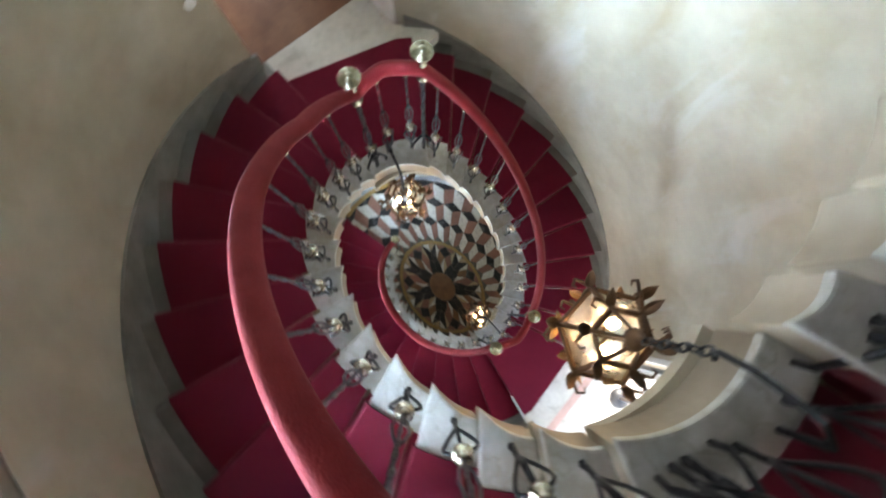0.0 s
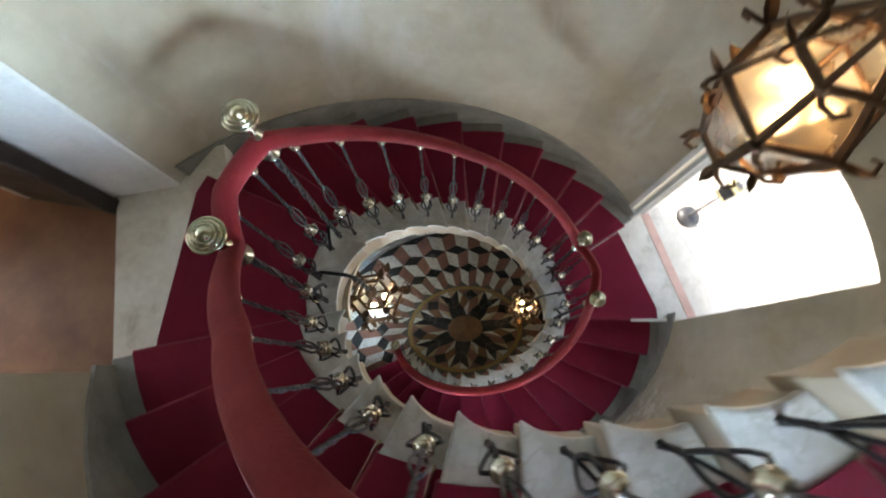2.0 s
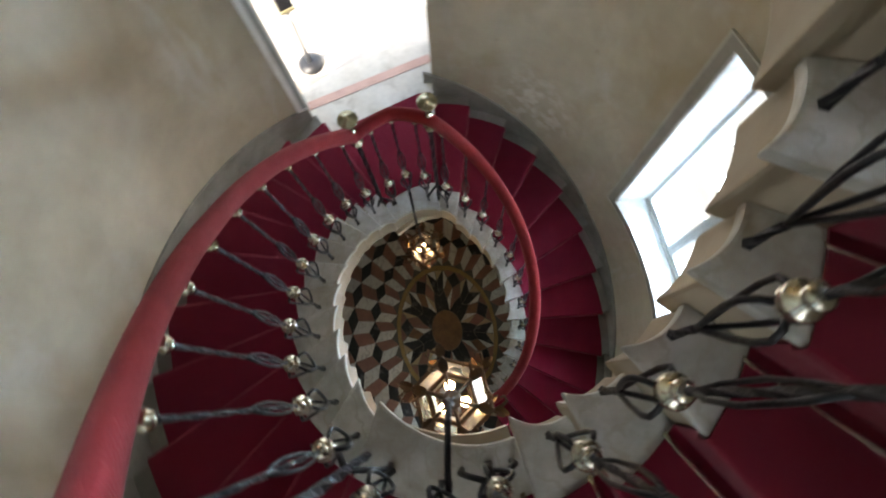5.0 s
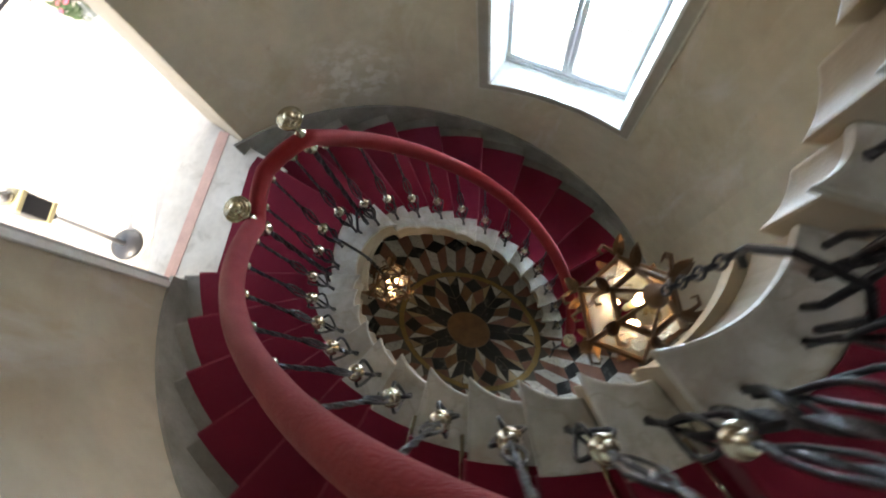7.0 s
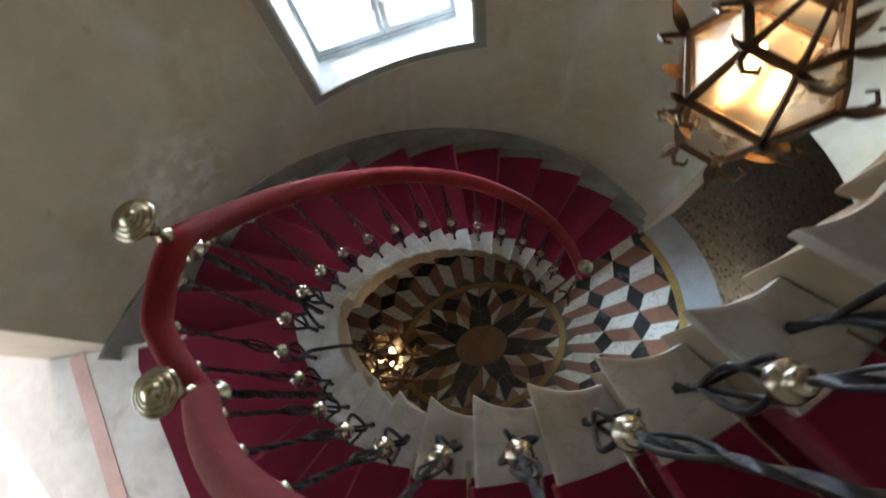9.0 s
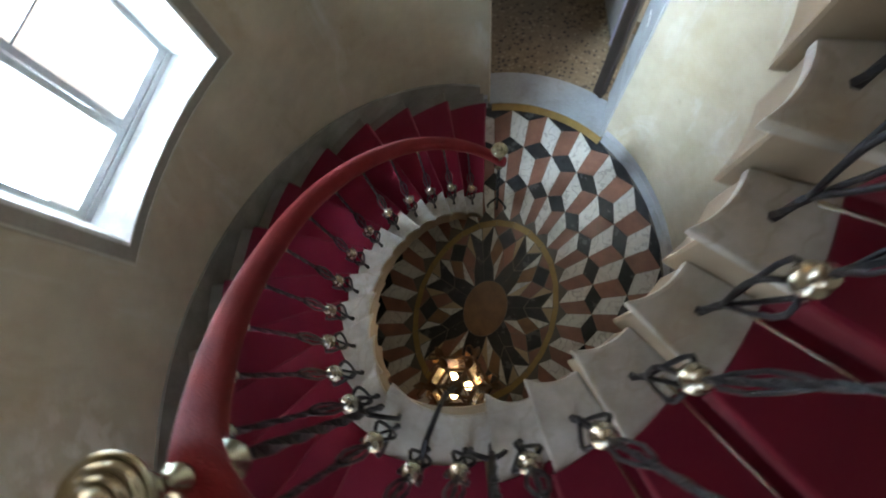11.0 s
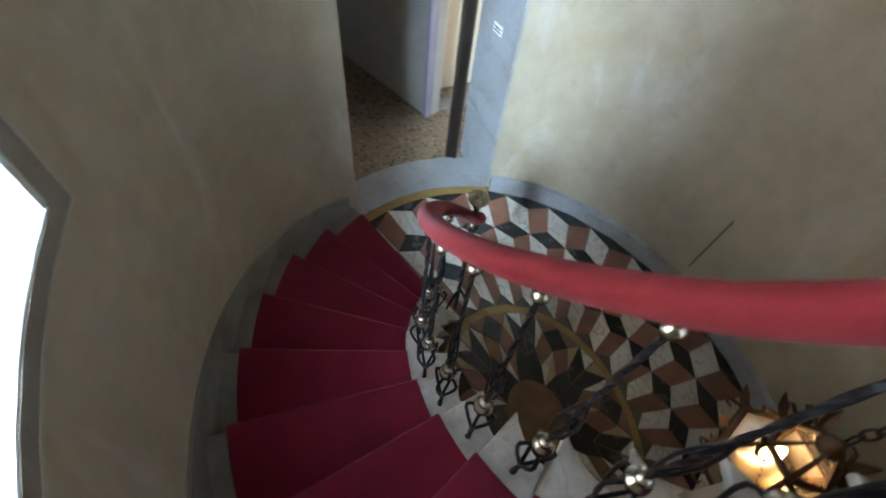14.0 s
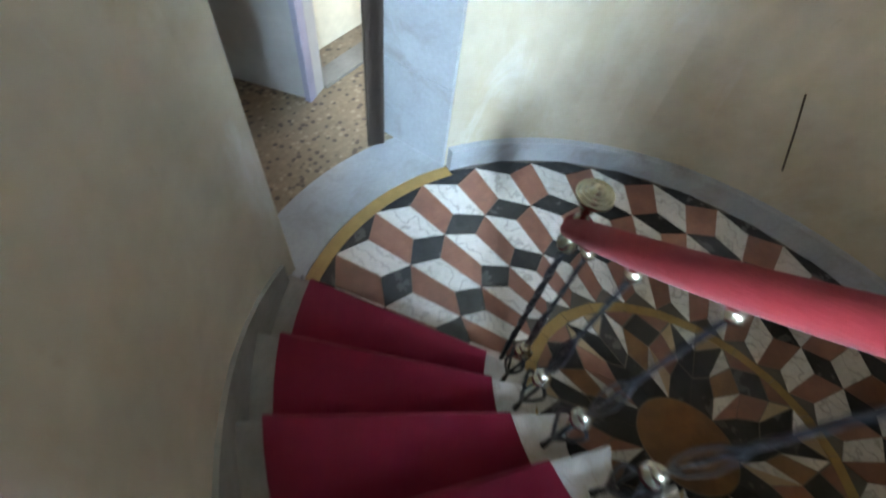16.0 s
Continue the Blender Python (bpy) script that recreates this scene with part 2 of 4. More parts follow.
def terrazzo():
    m = bpy.data.materials.new("terrazzo")
    m.use_nodes = True
    t = m.node_tree
    b = t.nodes["Principled BSDF"]
    b.inputs["Roughness"].default_value = 0.45
    co = t.nodes.new("ShaderNodeTexCoord")
    v = t.nodes.new("ShaderNodeTexVoronoi")
    v.inputs["Scale"].default_value = 34
    t.links.new(co.outputs["Object"], v.inputs["Vector"])
    r = t.nodes.new("ShaderNodeValToRGB")
    r.color_ramp.interpolation = "CONSTANT"
    els = r.color_ramp.elements
    els[0].color = (0.17, 0.125, 0.08, 1)
    els[1].position, els[1].color = 0.45, (0.22, 0.17, 0.11, 1)
    for p, c in ((0.3, (0.07, 0.052, 0.036, 1)), (0.72, (0.27, 0.22, 0.15, 1)), (0.86, (0.085, 0.062, 0.042, 1))):
        e = els.new(p)
        e.color = c
    sep = t.nodes.new("ShaderNodeSeparateColor")
    t.links.new(v.outputs["Color"], sep.inputs[0])
    t.links.new(sep.outputs[0], r.inputs[0])
    d = t.nodes.new("ShaderNodeMapRange")
    d.inputs["From Min"].default_value, d.inputs["From Max"].default_value = 0.35, 0.6
    t.links.new(v.outputs["Distance"], d.inputs["Value"])
    mx = t.nodes.new("ShaderNodeMix")
    mx.data_type = "RGBA"
    mx.inputs[7].default_value = (0.19, 0.145, 0.095, 1)
    t.links.new(d.outputs[0], mx.inputs[0])
    t.links.new(r.outputs[0], mx.inputs[6])
    t.links.new(mx.outputs[2], b.inputs["Base Color"])
    return m


TERRAZZO = terrazzo()


def glow(name, colour, strength):
    m = bpy.data.materials.new(name)
    m.use_nodes = True
    b = m.node_tree.nodes["Principled BSDF"]
    b.inputs["Base Color"].default_value = (*colour, 1)
    b.inputs["Emission Color"].default_value = (*colour, 1)
    b.inputs["Emission Strength"].default_value = strength
    return m


def glass(name, colour, rough=0.05, trans=1.0):
    m = bpy.data.materials.new(name)
    m.use_nodes = True
    b = m.node_tree.nodes["Principled BSDF"]
    b.inputs["Base Color"].default_value = (*colour, 1)
    b.inputs["Roughness"].default_value = rough
    b.inputs["Transmission Weight"].default_value = trans
    b.inputs["IOR"].default_value = 1.45
    return m


BULB = glow("bulb", (1.0, 0.68, 0.36), 10)
PANE = glass("window_glass", (0.97, 0.98, 0.98), 0.02)
AMBER = glass("amber_glass", (0.96, 0.82, 0.58), 0.25)
at_ = AMBER.node_tree
an = at_.nodes.new("ShaderNodeTexNoise")
an.inputs["Scale"].default_value, an.inputs["Detail"].default_value = 14, 5
ar = at_.nodes.new("ShaderNodeValToRGB")
ar.color_ramp.elements[0].position, ar.color_ramp.elements[0].color = 0.38, (0.85, 0.68, 0.44, 1)
ar.color_ramp.elements[1].position, ar.color_ramp.elements[1].color = 0.62, (0.98, 0.91, 0.75, 1)
ac = at_.nodes.new("ShaderNodeTexCoord")
at_.links.new(ac.outputs["Object"], an.inputs["Vector"])
at_.links.new(an.outputs["Fac"], ar.inputs[0])
at_.links.new(ar.outputs[0], at_.nodes["Principled BSDF"].inputs["Base Color"])
ag = at_.nodes.new("ShaderNodeMapRange")
ag.inputs["To Min"].default_value, ag.inputs["To Max"].default_value = 0.1, 0.5
at_.links.new(an.outputs["Fac"], ag.inputs["Value"])
at_.links.new(ag.outputs[0], at_.nodes["Principled BSDF"].inputs["Roughness"])


# ---- mesh helpers ----
def finish(name, bm, material, smooth=False):
    me = bpy.data.meshes.new(name)
    bmesh.ops.recalc_face_normals(bm, faces=bm.faces)
    bm.to_mesh(me)
    bm.free()
    me.materials.append(material)
    if smooth:
        for p in me.polygons:
            p.use_smooth = True
    return me


def part(name, bm, material, parent=None, label="", smooth=False):
    ob = new(name, finish(name, bm, material, smooth))
    if parent:
        ob.parent = parent
    return tagged(ob, label)


def box(bm, x0, x1, y0, y1, z0, z1, m=None):
    v = [bm.verts.new(m @ Vector(p) if m else p) for p in
         ((x0, y0, z0), (x1, y0, z0), (x1, y1, z0), (x0, y1, z0), (x0, y0, z1), (x1, y0, z1), (x1, y1, z1), (x0, y1, z1))]
    for f in ((3, 2, 1, 0), (4, 5, 6, 7), (0, 1, 5, 4), (1, 2, 6, 5), (2, 3, 7, 6), (3, 0, 4, 7)):
        bm.faces.new([v[i] for i in f])
    return v


def bevelled(bm, width, segments=2):
    bmesh.ops.bevel(bm, geom=bm.edges[:], offset=width, segments=segments, affect="EDGES", profile=0.6)
    return bm


def tube(bm, pts, radii, n=8, twist=0.0, closed=False, flat=1.0, cap=True):
    """A swept tube through pts; radii is a number or one for each point."""
    pts = [Vector(p) for p in pts]
    if not hasattr(radii, "__len__"):
        radii = [radii] * len(pts)
    rings, up = [], Vector((0.31, 0.17, 0.93))
    for i, p in enumerate(pts):
        a, b = pts[max(i - 1, 0)], pts[min(i + 1, len(pts) - 1)]
        d = (b - a).normalized()
        x = up - d * up.dot(d)
        if x.length < 1e-3:
            x = Vector((1, 0, 0)) - d * d.x
        x.normalize()
        up = x
        y = d.cross(x)
        o = twist * i
        rings.append([bm.verts.new(p + (x * math.cos(o + 2 * math.pi * k / n) + y * math.sin(o + 2 * math.pi * k / n) * flat) * radii[i]) for k in range(n)])
    for r, s in zip(rings, rings[1:]):
        for k in range(n):
            bm.faces.new((r[k], r[(k + 1) % n], s[(k + 1) % n], s[k]))
    if cap:
        bm.faces.new(rings[0][::-1])
        bm.faces.new(rings[-1])


def lathe(bm, profile, n=16, m=None):
    """A turned shape: profile of (radius, height)."""
    rings = []
    for r, z in profile:
        rings.append([bm.verts.new((m or Matrix()) @ Vector((r * math.cos(2 * math.pi * k / n), r * math.sin(2 * math.pi * k / n), z))) for k in range(n)])
    for a, b in zip(rings, rings[1:]):
        for k in range(n):
            bm.faces.new((a[k], a[(k + 1) % n], b[(k + 1) % n], b[k]))
    bm.faces.new(rings[0][::-1])
    bm.faces.new(rings[-1])


def sector(bm, p0, p1, s0, s1, z0, z1, n=4, z0b=None, z1b=None, hook=0.0):
    """A solid between two bearings and two ovals; z0b, z1b: other heights at the far bearing; hook: how far the inner side swings in towards the front."""
    z0b, z1b = (z0 if z0b is None else z0b), (z1 if z1b is None else z1b)
    cols = []
    for i in range(n + 1):
        f = i / n
        p = p0 + (p1 - p0) * f
        lo, hi = z0 + (z0b - z0) * f, z1 + (z1b - z1) * f
        cols.append([bm.verts.new(at(p, s, z)) for s, z in ((s0 - hook * f ** 2, lo), (s1, lo), (s1, hi), (s0 - hook * f ** 2, hi))])
    for a, b in zip(cols, cols[1:]):
        for k in range(4):
            bm.faces.new((a[k], a[(k + 1) % 4], b[(k + 1) % 4], b[k]))
    bm.faces.new(cols[0][::-1])
    bm.faces.new(cols[-1])


# ---- stair layout: (bearing of back, bearing of front, height, kind) from the top down ----
STEPS = []
UP_D = 12.96
psi = -9.0 - 12 * UP_D - 42.0
for i in range(10, 0, -1):
    STEPS.append((psi - 11.8 * i, psi - 11.8 * (i - 1), Z_D + RISE * i, "step"))
STEPS.append((psi, psi + 42.0, Z_D, "landing"))
for i in range(12, 0, -1):
    STEPS.append((-9.0 - UP_D * i, -9.0 - UP_D * (i - 1), Z_A + RISE * i, "step"))
STEPS.append((-9.0, 31.0, Z_A, "landing"))
for i in range(10):
    STEPS.append((31.0 + 11.8 * i, 42.8 + 11.8 * i, Z_A - RISE * (i + 1), "step"))
STEPS.append((149.0, 184.7, Z_B, "landing"))
for i in range(12):
    STEPS.append((184.7 + 12.75 * i, 197.45 + 12.75 * i, Z_B - RISE * (i + 1), "step"))

# handrail keys: bearing, height of its middle
RAIL = [(-338.0, 9.28), (-330.0, 9.28), (-210.0, 7.40), (-174.5, 7.40), (0.5, 5.20), (30.7, 5.20), (150.0, 3.32), (185.5, 3.32), (240.0, 2.46), (290.0, 1.77), (349.5, 0.98)]
KNOBS = [-210.0, -174.5, 0.5, 30.7, 150.0, 185.5, 349.5]


RAIL_OUT = [(-338.0, 1.0), (-210.0, 1.05), (-192.0, 1.07), (-174.5, 0.97), (-115.0, 0.96), (-60.0, 0.96), (-28.0, 0.92), (0.5, 1.0), (15.5, 1.07), (30.7, 1.04), (90.0, 1.03), (150.0, 1.08), (168.0, 1.07), (185.5, 0.96), (240.0, 1.0), (349.5, 0.96)]


def rail_pt(p, z):
    q = float(np.interp(p, [a for a, _ in RAIL_OUT], [b for _, b in RAIL_OUT]))
    return Vector((CX + AR * q * math.sin(radians(p)), CY + BR * q * math.cos(radians(p)), z))


def rail_z(p):
    for (a, za), (b, zb) in zip(RAIL, RAIL[1:]):
        if a <= p <= b:
            return za + (zb - za) * (p - a) / (b - a)
    return RAIL[-1][1] if p > 0 else RAIL[0][1]


def rail_at(p):
    return rail_pt(p, rail_z(p))


# ---- wall of the well, with its openings ----
OPEN = {  # bearing from, to, height from, to
    "door_c": (-19.3, 22.0, -0.02, 2.15), "door_b": (147.5, 187.5, Z_B - 0.02, Z_B + 2.15), "door_a": (-10.0, 29.0, Z_A - 0.02, Z_A + 2.15),
    "window_low": (251.5, 283.5, 2.02, 3.75), "window_high": (251.5, 285.0, 6.02, 7.75)}
WALL_T = 0.38   # of s, about 0.35 m
SPLAY = {22.0: 16.5, 29.0: 22.0, 283.5: 280.5, 251.5: 254.5, 285.0: 282.0, 147.5: 150.0}   # bearings at the outer face


def wall_mesh():
    bm = bmesh.new()
    ps = sorted({round(p % 360, 3) for o in OPEN.values() for p in o[:2]} | {float(p) for p in range(0, 360, 5)})
    zs = sorted({round(z, 3) for o in OPEN.values() for z in o[2:]} | {-0.3, TOP, 1.0, 5.0, 8.5})
    hole = lambda p, z: any((p - o[0]) % 360 < (o[1] - o[0]) and o[2] < z < o[3] for o in OPEN.values())
    n, k = len(ps), len(zs) - 1
    mids = [((ps[i] + (ps[(i + 1) % n] - ps[i]) % 360 / 2) % 360) for i in range(n)]
    vs = {}

    def v(i, j, s):
        key = (i % n, j, s)
        if key not in vs:
            q = ps[i % n]
            vs[key] = bm.verts.new(at(SPLAY.get(q, q) if s > 1 else q, s, zs[j]))
        return vs[key]
    S0, S1 = 1.0, 1.0 + WALL_T
    solid = [[not hole(mids[i], (zs[j] + zs[j + 1]) / 2) for j in range(k)] for i in range(n)]
    for i in range(n):
        for j in range(k):
            if not solid[i][j]:
                continue
            for s in (S0, S1):
                bm.faces.new((v(i, j, s), v(i + 1, j, s), v(i + 1, j + 1, s), v(i, j + 1, s)))
            if not solid[(i + 1) % n][j]:
                bm.faces.new((v(i + 1, j, S0), v(i + 1, j + 1, S0), v(i + 1, j + 1, S1), v(i + 1, j, S1)))
            if not solid[i - 1][j]:
                bm.faces.new((v(i, j, S0), v(i, j + 1, S0), v(i, j + 1, S1), v(i, j, S1)))
            if j == k - 1 or not solid[i][j + 1]:
                bm.faces.new((v(i, j + 1, S0), v(i + 1, j + 1, S0), v(i + 1, j + 1, S1), v(i, j + 1, S1)))
            if j == 0 or not solid[i][j - 1]:
                bm.faces.new((v(i, j, S0), v(i + 1, j, S0), v(i + 1, j, S1), v(i, j, S1)))
    return bm


tagged(part("wall_oval", wall_mesh(), PLASTER), "stained beige plaster wall of an oval stairwell", "wall", kind="structure")
bm = bmesh.new()
sector(bm, 0, 360, -0.7, 1.5, TOP, TOP + 0.2, 48)
bmesh.ops.remove_doubles(bm, verts=bm.verts, dist=1e-4)
tagged(part("ceiling", bm, PLASTER), "plain beige plaster ceiling of the stairwell", "ceiling", kind="structure")

# ---- staircase ----
stair = tagged(new("staircase"), "oval winding staircase of white marble steps", "staircase", kind="structure")
runner = tagged(new("stair_carpet"), "crimson carpet runner on the winding marble steps", "carpet")
S_IN, C_IN, C_OUT = -0.085, 0.105, 0.895
for k, (p0, p1, z, kind) in enumerate(STEPS):
    n = 4 if kind == "step" else 10
    S_IN, C_IN = (-0.125, 0.055) if z < Z_B - 0.3 else (-0.085, 0.15 if 25 < p0 < 148 else 0.105)   # the bottom flight reaches further in
    bm = bmesh.new()
    if kind == "step":
        sector(bm, p0 - 0.6, p1, S_IN + 0.05, 1.01, z - 0.22, z - 0.034, n + 2, z0b=z - 0.275, hook=0.05)
        bevelled(bm, 0.012, 2)
    else:
        sector(bm, p0 - 0.4, p1, S_IN + 0.055, 1.01, z - 0.22, z - 0.034, n + 2, z0b=z - 0.275, hook=0.05)
    step = part("step", bm, SHADE_TAN, stair)
    bm = bmesh.new()
    sector(bm, p0 + 0.1, p1 + 1.3, S_IN + 0.035, 0.5, z - 0.034, z, n + 2, hook=0.075)
    bevelled(bm, 0.009)
    part("tread", bm, MARBLE, step)
    bm = bmesh.new()
    sector(bm, p0 + 0.1, p1 + 1.2, 0.505, 1.005, z - 0.034, z, n)
    bevelled(bm, 0.007, 1)
    part("stone_end", bm, GREYSTONE, step, "worn grey stone outer end of the step")
    bm = bmesh.new()
    sector(bm, p1 - 0.2, p1 + 0.35, 0.86, 1.004, z - RISE, z - 0.035, 1)
    part("stone_riser", bm, GREYSTONE, step)
    # carpet: over the tread, round the nosing and down the riser
    bm = bmesh.new()
    prof = [(p0 + 0.2 + (p1 + 1.2 - p0) * i / n, z + 0.009) for i in range(n + 1)]
    prof += [(p1 + 1.9, z + 0.002), (p1 + 2.05, z - 0.015), (p1 + 1.8, z - 0.035), (p1 + 0.9, z - 0.045), (p1 + 0.6, z - 0.09), (p1 + 0.6, z - RISE + 0.004)]
    grid = []
    for p, h in prof:
        out = C_OUT
        if kind == "landing" and p1 < 200 and p0 > -20:
            a, b, c, d = at(p0 + 1.5, C_OUT, 0), at(p1 - 2.0, C_OUT, 0), at(p, 0, 0), at(p, 1, 0)
            den = (b.x - a.x) * (d.y - c.y) - (b.y - a.y) * (d.x - c.x)
            out = min(C_OUT, ((b.x - a.x) * (a.y - c.y) - (b.y - a.y) * (a.x - c.x)) / den)
        grid.append([bm.verts.new(at(p, C_IN + (out - C_IN) * f, h)) for f in (0, 0.3, 0.5, 0.7, 1)])
    for a, b in zip(grid, grid[1:]):
        for c in range(4):
            bm.faces.new((a[c], a[c + 1], b[c + 1], b[c]))
    bmesh.ops.recalc_face_normals(bm, faces=bm.faces)
    bmesh.ops.solidify(bm, geom=bm.faces[:], thickness=0.007)
    part("carpet_tread", bm, CARPET, runner, smooth=False)

# metal rods that hold the carpet in the angle of each step of the upper flights
rods = tagged(new("stair_rods"), "thin brass rods holding the carpet at the steps", "stair rods")
for p0, p1, z, kind in STEPS:
    if z - RISE < Z_B - 0.01:
        continue
    bm = bmesh.new()
    a, b = at(p1 + 2.9, 0.09, z - RISE + 0.018), at(p1 + 1.9, 0.885, z - RISE + 0.018)
    d = (b - a).normalized()
    up = Vector((d.y, -d.x, 0)).lerp(Vector((0, 0, 1)), 0.45).normalized()
    m = Matrix((d, up, d.cross(up))).transposed().to_4x4()
    m.translation = a
    box(bm, 0, (b - a).length, -0.009, 0.009, -0.002, 0.002, m)
    bevelled(bm, 0.0015, 1)
    part("rod", bm, SILVER, rods, smooth=True)

# smooth plastered soffit under the landings
for p0, p1, z, kind in STEPS:
    if kind == "step":
        continue
    bm = bmesh.new()
    sector(bm, p0, p1, -0.065, 1.01, z - 0.28, z - 0.222, 8, z0b=z - 0.33, z1b=z - 0.277)
    part("soffit", bm, SOFFIT, stair, "smooth plastered underside of the landing")

# stone skirting that climbs with the stairs
bm = bmesh.new()
for p0, p1, z, kind in STEPS:
    n = 3 if kind == "step" else 8
    for lo, hi in (((p0, p1),) if kind == "step" else ()):
        sector(bm, lo, hi, 0.982, 1.004, z - 0.05, z + RISE + 0.13, n, z0b=z - 0.05, z1b=z + 0.13)
tagged(part("baseboard", bm, GREYSTONE), "grey stone skirting along the stair wall", "baseboard", kind="structure")

# ---- handrail, balusters, finials ----
rail_thing = tagged(new("balustrade"), "wrought-iron balustrade with a padded red velvet handrail", "balustrade")
bm = bmesh.new()
pts, p = [], RAIL[0][0]
while p < 349.6:
    pts.append(rail_at(p))
    p += 2.0
for p, dz in ((349.5, 0.0), (351.5, -0.004), (353.0, -0.012)):
    pts.append(rail_pt(p, rail_z(p) + dz))
tube(bm, pts, 0.030, 14, flat=1.4)
part("handrail", bm, VELVET, rail_thing, "padded handrail wrapped in red velvet", smooth=True)


def ball_profile(r, rings=3):
    out = []
    for i in range(9):
        a = -math.pi / 2 + math.pi * i / 8
        w = 1 + (0.10 if i % 2 == 0 and 0 < i < 8 else 0)
        out.append((max(0.003, r * math.cos(a) * w), r * math.sin(a) * 0.95))
    return out


def baluster(base, top, yaw):
    """A forked iron baluster from the step to the handrail: tines, ribbed ball, basket of bars, twisted bar."""
    h = (top - base).z
    thing = new("baluster")
    thing.parent = rail_thing
    thing.matrix_world = Matrix.Translation(base) @ Matrix.Rotation(yaw, 4, "Z")
    lean = Matrix.Rotation(-yaw, 3, "Z") @ (top - base)
    f = lambda u: Vector((lean.x * u, lean.y * u, h * u))
    bm = bmesh.new()
    tube(bm, [f(0.0), f(0.03), f(0.06), f(0.09), f(0.12)], [0.012, 0.009, 0.008, 0.009, 0.008], 5, twist=0.5)
    part("foot", bm, IRON, thing)
    for q in range(4):
        a = q * math.pi / 2 + 0.4
        w = Vector((math.cos(a), math.sin(a), 0))
        bm = bmesh.new()
        tube(bm, [f(0.09), f(0.14) + w * 0.013, f(0.20) + w * 0.030, f(0.26) + w * 0.043, f(0.295) + w * 0.044, f(0.315) + w * 0.032, f(0.32) + w * 0.012], 0.0058, 6)
        part("basket_bar", bm, IRON, thing, smooth=True)
    for sx in (-1, 1):
        bm = bmesh.new()
        tube(bm, [f(0.40), f(0.45) + Vector((sx * 0.016, 0, 0)), f(0.53) + Vector((sx * 0.022, 0, 0)), f(0.6) + Vector((sx * 0.014, 0, 0)), f(0.66)], 0.0042, 6)
        part("side_bar", bm, IRON, thing, smooth=True)
    bm = bmesh.new()
    tube(bm, [f(0.38 + 0.031 * i) for i in range(19)], 0.0068, 4, twist=0.55)
    part("twisted_bar", bm, IRON, thing)
    bm = bmesh.new()
    lathe(bm, [(0.010, -0.032), (0.018, -0.030), (0.023, -0.025), (0.0215, -0.0225), (0.027, -0.018), (0.0285, -0.013), (0.0265, -0.0105), (0.029, -0.005), (0.026, 0.002), (0.017, 0.008), (0.012, 0.015), (0.017, 0.019), (0.020, 0.025), (0.016, 0.031), (0.009, 0.036)],
          14, Matrix.Translation(f(0.35)))
    part("knob", bm, KNOBS_M, thing, "turned brass knob", smooth=True)
    bm = bmesh.new()
    lathe(bm, ball_profile(0.017), 8, Matrix.Translation(f(0.965)))
    part("top_ball", bm, SILVER, thing, smooth=True)
    return thing


def post(p, ground):
    """A corner post of twisted iron with a brass cup finial above the handrail."""
    base, top = rail_pt(p, ground), rail_at(p)
    thing = new("corner_post")
    thing.parent = rail_thing
    thing.matrix_world = Matrix.Translation(base) @ Matrix.Rotation(-radians(p), 4, "Z")
    h = (top - base).z
    bm = bmesh.new()
    tube(bm, [(0, 0, h * i / 24) for i in range(25)], 0.013, 4, twist=0.5)
    part("twisted_bar", bm, IRON, thing)
    for sx in (-1, 1):
        bm = bmesh.new()
        tube(bm, [(sx * 0.07, 0, 0), (sx * 0.075, 0, 0.06), (sx * 0.05, 0, 0.14), (sx * 0.012, 0, 0.24)], 0.009, 6)
        part("tine", bm, IRON, thing, smooth=True)
    bm = bmesh.new()
    lathe(bm, [(0.016, h - 0.10), (0.03, h - 0.085), (0.034, h - 0.065), (0.02, h - 0.05), (0.018, h - 0.035)], 12)
    part("collar", bm, SILVER, thing, smooth=True)
    bm = bmesh.new()
    z = h + 0.03
    lathe(bm, [(0.014, z), (0.02, z + 0.008), (0.022, z + 0.022), (0.013, z + 0.034), (0.012, z + 0.055), (0.02, z + 0.065), (0.023, z + 0.078), (0.016, z + 0.09),
               (0.026, z + 0.10), (0.043, z + 0.112), (0.050, z + 0.122), (0.052, z + 0.128), (0.050, z + 0.134), (0.0455, z + 0.134), (0.0435, z + 0.127), (0.042, z + 0.137),
               (0.038, z + 0.141), (0.0345, z + 0.141), (0.0325, z + 0.133), (0.031, z + 0.143), (0.0275, z + 0.147), (0.0245, z + 0.147), (0.0225, z + 0.139), (0.020, z + 0.150), (0.013, z + 0.158), (0.003, z + 0.161)], 28)
    part("finial", bm, BRASS, thing, "turned brass cup finial with ringed top", smooth=True)


for p0, p1, z, kind in STEPS:
    if kind == "step":
        spots = [(p0 + p1) / 2]
    else:
        spots = [p0 + 5 + (p1 - p0 - 8) * f for f in (0.12, 0.5, 0.88)]
    for q in spots:
        if q < -332 or q > 345:
            continue
        b, t = rail_pt(q, z), rail_at(q)
        t.z -= 0.03
        if kind == "landing":
            b.x, b.y = t.x, t.y
        baluster(b, t, -radians(q))
for p in KNOBS:
    post(p, {-210.0: Z_D, -174.5: Z_D, 0.5: Z_A, 30.7: Z_A, 150.0: Z_B, 185.5: Z_B, 349.5: 0.0}[p])

